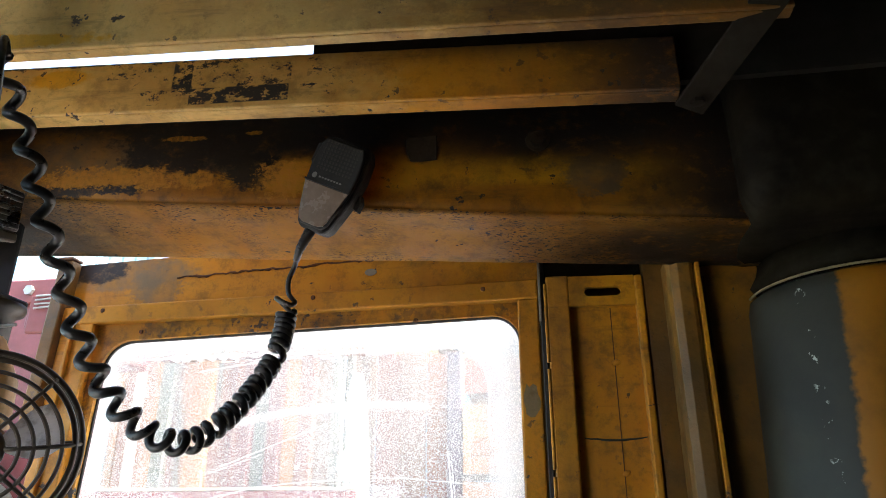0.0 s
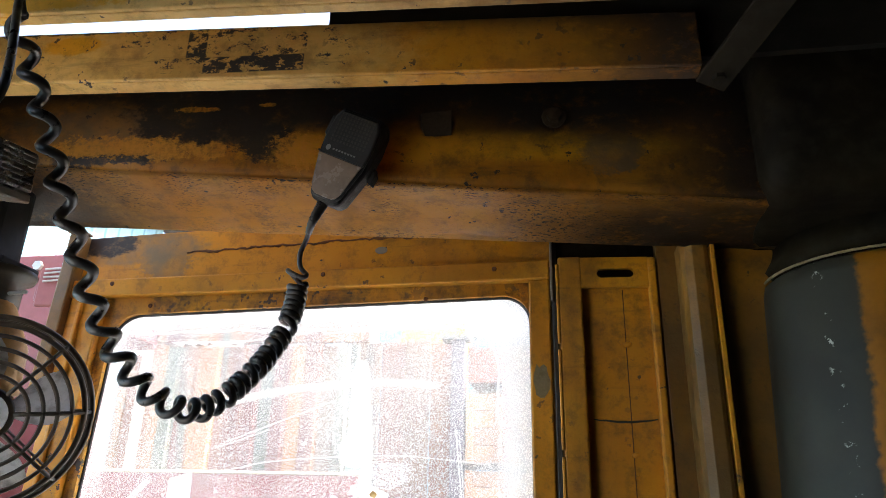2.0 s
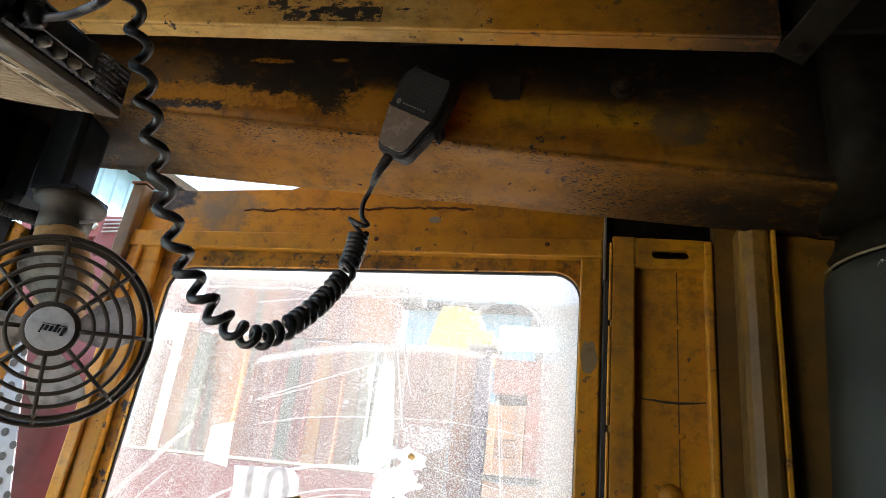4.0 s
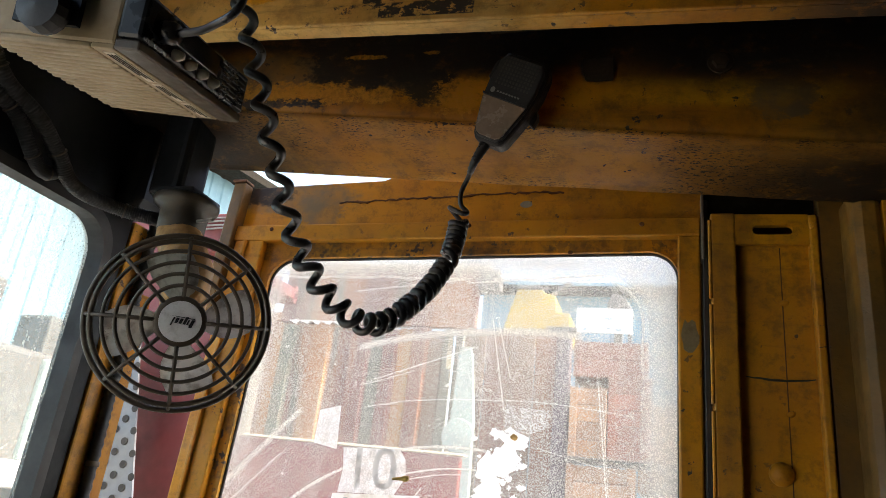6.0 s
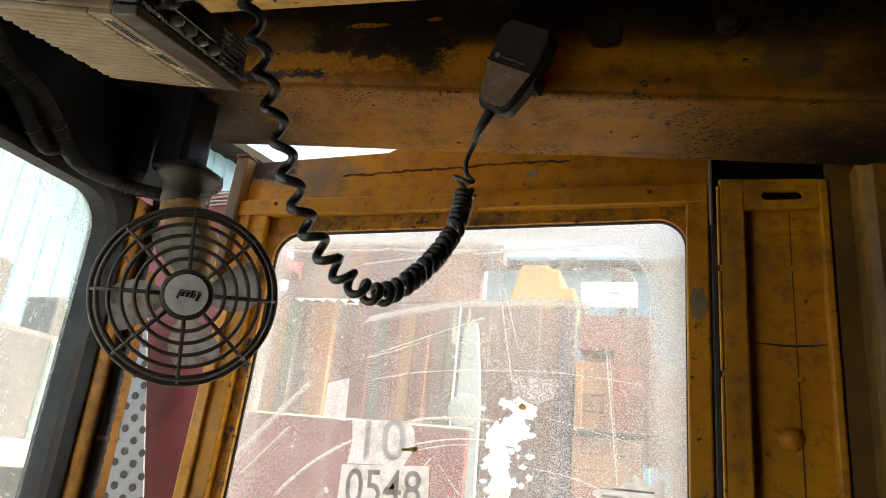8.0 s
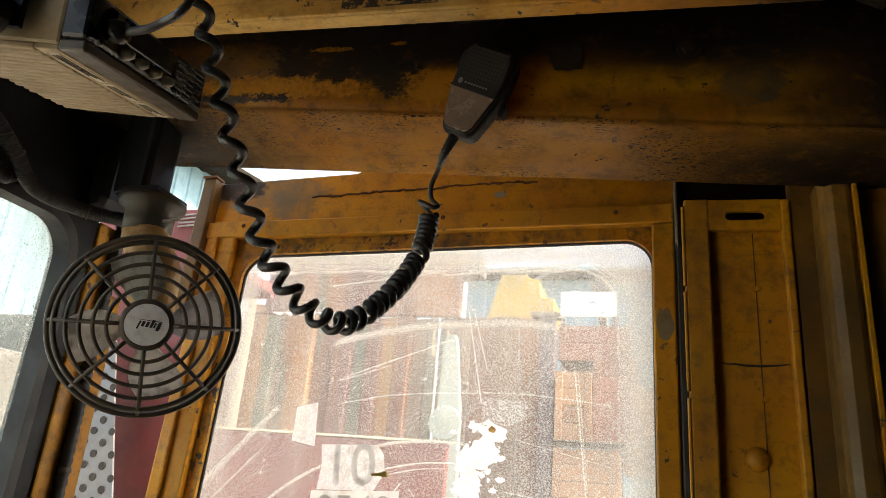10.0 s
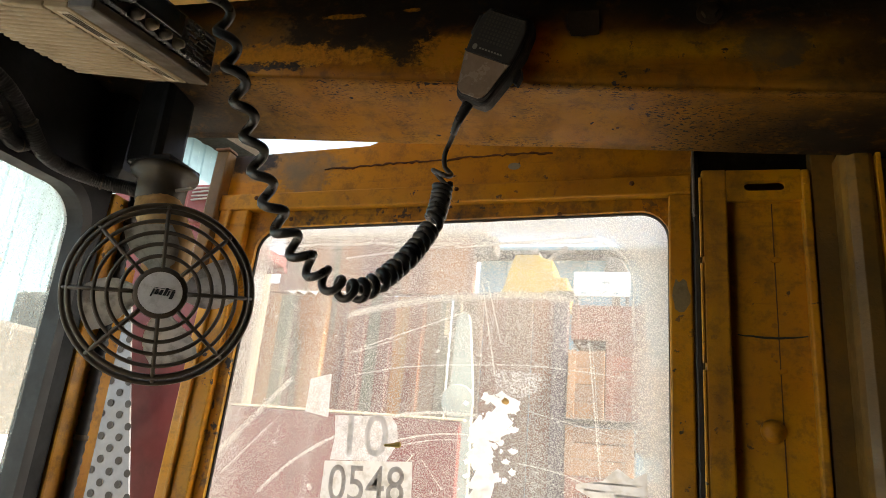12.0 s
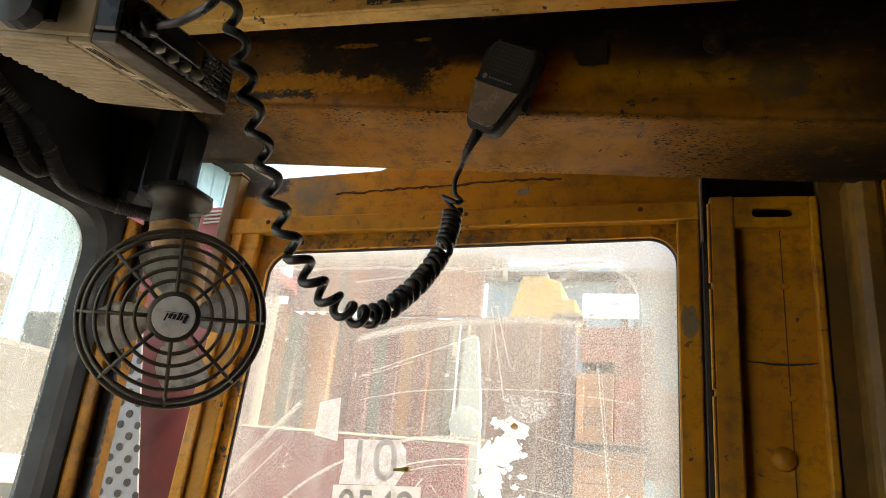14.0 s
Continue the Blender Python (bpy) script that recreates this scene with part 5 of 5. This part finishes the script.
STACK = "weathered brown timber crate in the yard stack"
for x0, x1, z0, z1, y, mat in ((-0.93, 0.70, GZ, -0.35, 6.9, TIMBER), (-0.95, 0.55, -0.35, 0.62, 6.95, TIMBER), (-1.5, -0.99, GZ, 0.9, 6.6, TIMBER_RED), (-0.92, -0.05, 0.62, 1.24, 6.9, TIMBER_RED), (-0.04, 0.72, 0.62, 1.5, 7.0, TIMBER),
                               (-0.93, -0.30, 1.24, 1.69, 6.9, TIMBER), (-0.93, -0.58, 1.76, 2.42, 6.95, TIMBER), (-0.57, -0.16, 1.76, 2.55, 7.0, TIMBER_RED), (-0.29, 0.50, 1.5, 1.74, 7.2, TIMBER), (-0.15, 0.62, 1.76, 2.3, 7.1, TIMBER), (-0.93, -0.20, 2.56, 2.93, 7.12, TIMBER_RED)):
    crate(x0, x1, z0, z1, y, mat, STACK if mat is TIMBER else "reddish stained timber crate in the yard stack")
plank = thing("dark_beam", (-0.5, 7.0, 1.7), "dark steel beam laid across the crates", "beam")
part("flange", box(-0.95, 0.5, 6.86, 7.5, 1.742, 1.758, 0.004), MACHINE_GREY, plank)
part("web", box(-0.95, 0.5, 6.95, 6.97, 1.695, 1.741), MACHINE_GREY, plank)
trailer = thing("red_trailer", (-3.0, 5.6, GZ), "dark red trailer with a pale top rail", "trailer")
part("side_board", box(-3.75, -1.45, 5.0, 5.08, 0.2, 1.53, 0.01), RED_STEEL, trailer)
part("bed", box(-3.75, -1.45, 5.08, 6.0, 0.1, 0.25), RED_STEEL, trailer)
part("top_rail", box(-3.78, -1.42, 4.99, 5.09, 1.535, 1.552, 0.004), LABEL_TAN, trailer, "pale worn top rail")
for x in (-3.5, -1.7):
    part("wheel", moved(lathe([(0, -0.12), (0.4, -0.12), (0.5, -0.06), (0.5, 0.06), (0.4, 0.12), (0, 0.12)], 24), Matrix.Translation((x, 5.5, GZ + 0.5)) @ Matrix.Rotation(radians(90), 4, "X")), RUBBER, trailer)
    part("leg", box(x - 0.05, x + 0.05, 5.4, 5.6, GZ + 0.5, 0.11), RED_STEEL, trailer)
pole = thing("pale_pole", (-4.75, 7.2, GZ), "slim pale yellow pole beside the containers", "pole")
part("shaft", tube([(-4.62, 7.2, GZ), (-4.62, 7.2, 3.45)], 0.06, 10), LABEL_TAN, pole)
part("sign_plate", box(-4.86, -4.62, 7.12, 7.14, 2.9, 3.4, 0.01), SHED_WHITE, pole)
mast = thing("pale_green_mast", (-1.95, 6.9, GZ), "pale green painted steel mast in the yard", "mast")
part("column", prism([(-2.10, GZ), (-1.76, GZ), (-1.84, 2.0), (-1.915, 2.66), (-1.94, 2.73), (-2.03, 2.73), (-2.06, 2.66), (-2.075, 2.0)], "y", 6.78, 6.86, 0.008), PALE_GREEN, mast)
part("backing_post", box(-2.19, -2.15, 6.80, 6.84, GZ, 2.5, 0.004), SHEET_GREEN, mast)
part("round_cover", moved(lathe([(0, 0), (0.17, 0), (0.16, 0.03), (0, 0.04)], 28), aim((-1.98, 6.775, 1.84), (0, -1, 0))), PALE_GREEN, mast)
hop = thing("hopper", (-2.3, 13, GZ), "ochre yellow hopper rising behind the hoarding", "hopper")
part("bin", prism([(-2.98, 4.30), (-1.70, 4.30), (-1.70, 4.76), (-1.95, 4.78), (-1.985, 5.10), (-2.19, 5.16), (-2.27, 5.22), (-2.70, 5.22), (-2.76, 5.08)], "y", 12.6, 13.6, 0.02), OCHRE, hop)
part("lid", box(-2.74, -2.25, 12.58, 13.62, 5.225, 5.30, 0.01), MACHINE_GREY, hop)
part("chute", tube([(-2.13, 12.75, 5.09), (-1.74, 12.75, 5.42)], 0.05, 10), MACHINE_GREY, hop, "dark grey slanting chute")
for x in (-2.9, -1.8):
    part("leg", box(x - 0.08, x + 0.08, 12.9, 13.1, GZ, 4.31), OCHRE, hop)
board = thing("white_notice_board", (-1.05, 12.4, GZ), "white notice board on posts with faded print", "sign")
part("panel", box(-1.55, -0.56, 12.38, 12.42, 4.36, 4.82, 0.006), SHED_WHITE, board)
for x, w, z in ((-1.38, 0.10, 4.42), (-0.98, 0.16, 4.62), (-0.98, 0.07, 4.45), (-0.80, 0.08, 4.42)):
    part("print_bar", box(x - w / 2, x + w / 2, 12.372, 12.38, z - 0.02, z + 0.02), SHED_BLUE, board)
for x in (-1.5, -0.61):
    part("post", box(x - 0.03, x + 0.03, 12.425, 12.48, GZ, 4.8), MACHINE_GREY, board)
cowl = thing("grey_cowl", (-0.8, 13.0, GZ), "dark grey sheet metal cowl on a stand", "cowl")
part("hood", prism([(-1.06, 4.70), (-0.93, 4.72), (-0.92, 4.84), (-0.56, 4.84), (-0.72, 5.12), (-0.95, 5.18), (-1.02, 5.0)], "y", 12.6, 13.2, 0.02), MACHINE_GREY, cowl)
part("stand", box(-0.9, -0.76, 12.8, 13.0, GZ, 4.71), MACHINE_GREY, cowl)


def sheet_shed(name, label, x0, x1, y, z0, z1, m, pitch=0.2):
    ob = thing(name, m @ Vector(((x0 + x1) / 2, y, z0)), label, "shed")
    n = int((x1 - x0) / pitch)
    for k in range(n):
        x = x0 + k * pitch
        part("cladding_sheet", moved(prism([(x, y), (x + pitch * 0.32, y), (x + pitch * 0.4, y - 0.022), (x + pitch * 0.92, y - 0.022), (x + pitch, y), (x + pitch, y + 0.02), (x, y + 0.02)], "z", z0, z1), m), SHED_BLUE, ob)
    part("eave", moved(box(x0 - 0.2, x1 + 0.2, y - 0.5, y + 0.1, z1, z1 + 0.12), m), BAR_STEEL, ob)
    part("roof_slope", moved(prism([(y - 0.5, z1 + 0.12), (y + 5, z1 + 1.6), (y + 5, z1 + 1.75), (y - 0.5, z1 + 0.2)], "x", x0 - 0.2, x1 + 0.2), m), SHED_BLUE, ob)
    return ob


# blue shed that shows past the fan and through the side window
sheet_shed("blue_shed", "pale blue corrugated sheet metal shed", -9.0, 6.0, 0.0, GZ, 5.6, Matrix.Translation((-7.6, 4.0, 0)) @ Matrix.Rotation(radians(78), 4, "Z"), 0.24)

sheet_shed("pale_shed", "pale blue corrugated shed behind the yard", -4.4, 1.6, 0.0, GZ, 6.3, Matrix.Translation((0, 16.5, 0)), 0.5)

rig = thing("parked_machine", (-5.4, 4.8, GZ), "grey parked machine seen through the side window", "machine")
part("body", box(-6.2, -5.2, 3.3, 5.4, GZ, 2.05, 0.06), MACHINE_GREY, rig)
part("stack", box(-5.9, -5.5, 4.0, 4.45, 2.05, 2.62, 0.03), MACHINE_GREY, rig)
part("stack", box(-5.9, -5.5, 5.0, 5.3, 2.05, 2.45, 0.03), MACHINE_GREY, rig)
part("fender", box(-5.3, -4.7, 3.0, 5.2, 0.95, 1.15, 0.05), SHED_WHITE, rig, "white painted fender")
part("side_panel", box(-5.22, -5.12, 4.75, 5.35, 1.15, 2.0, 0.03), PALE_GREEN, rig, "pale green side panel")
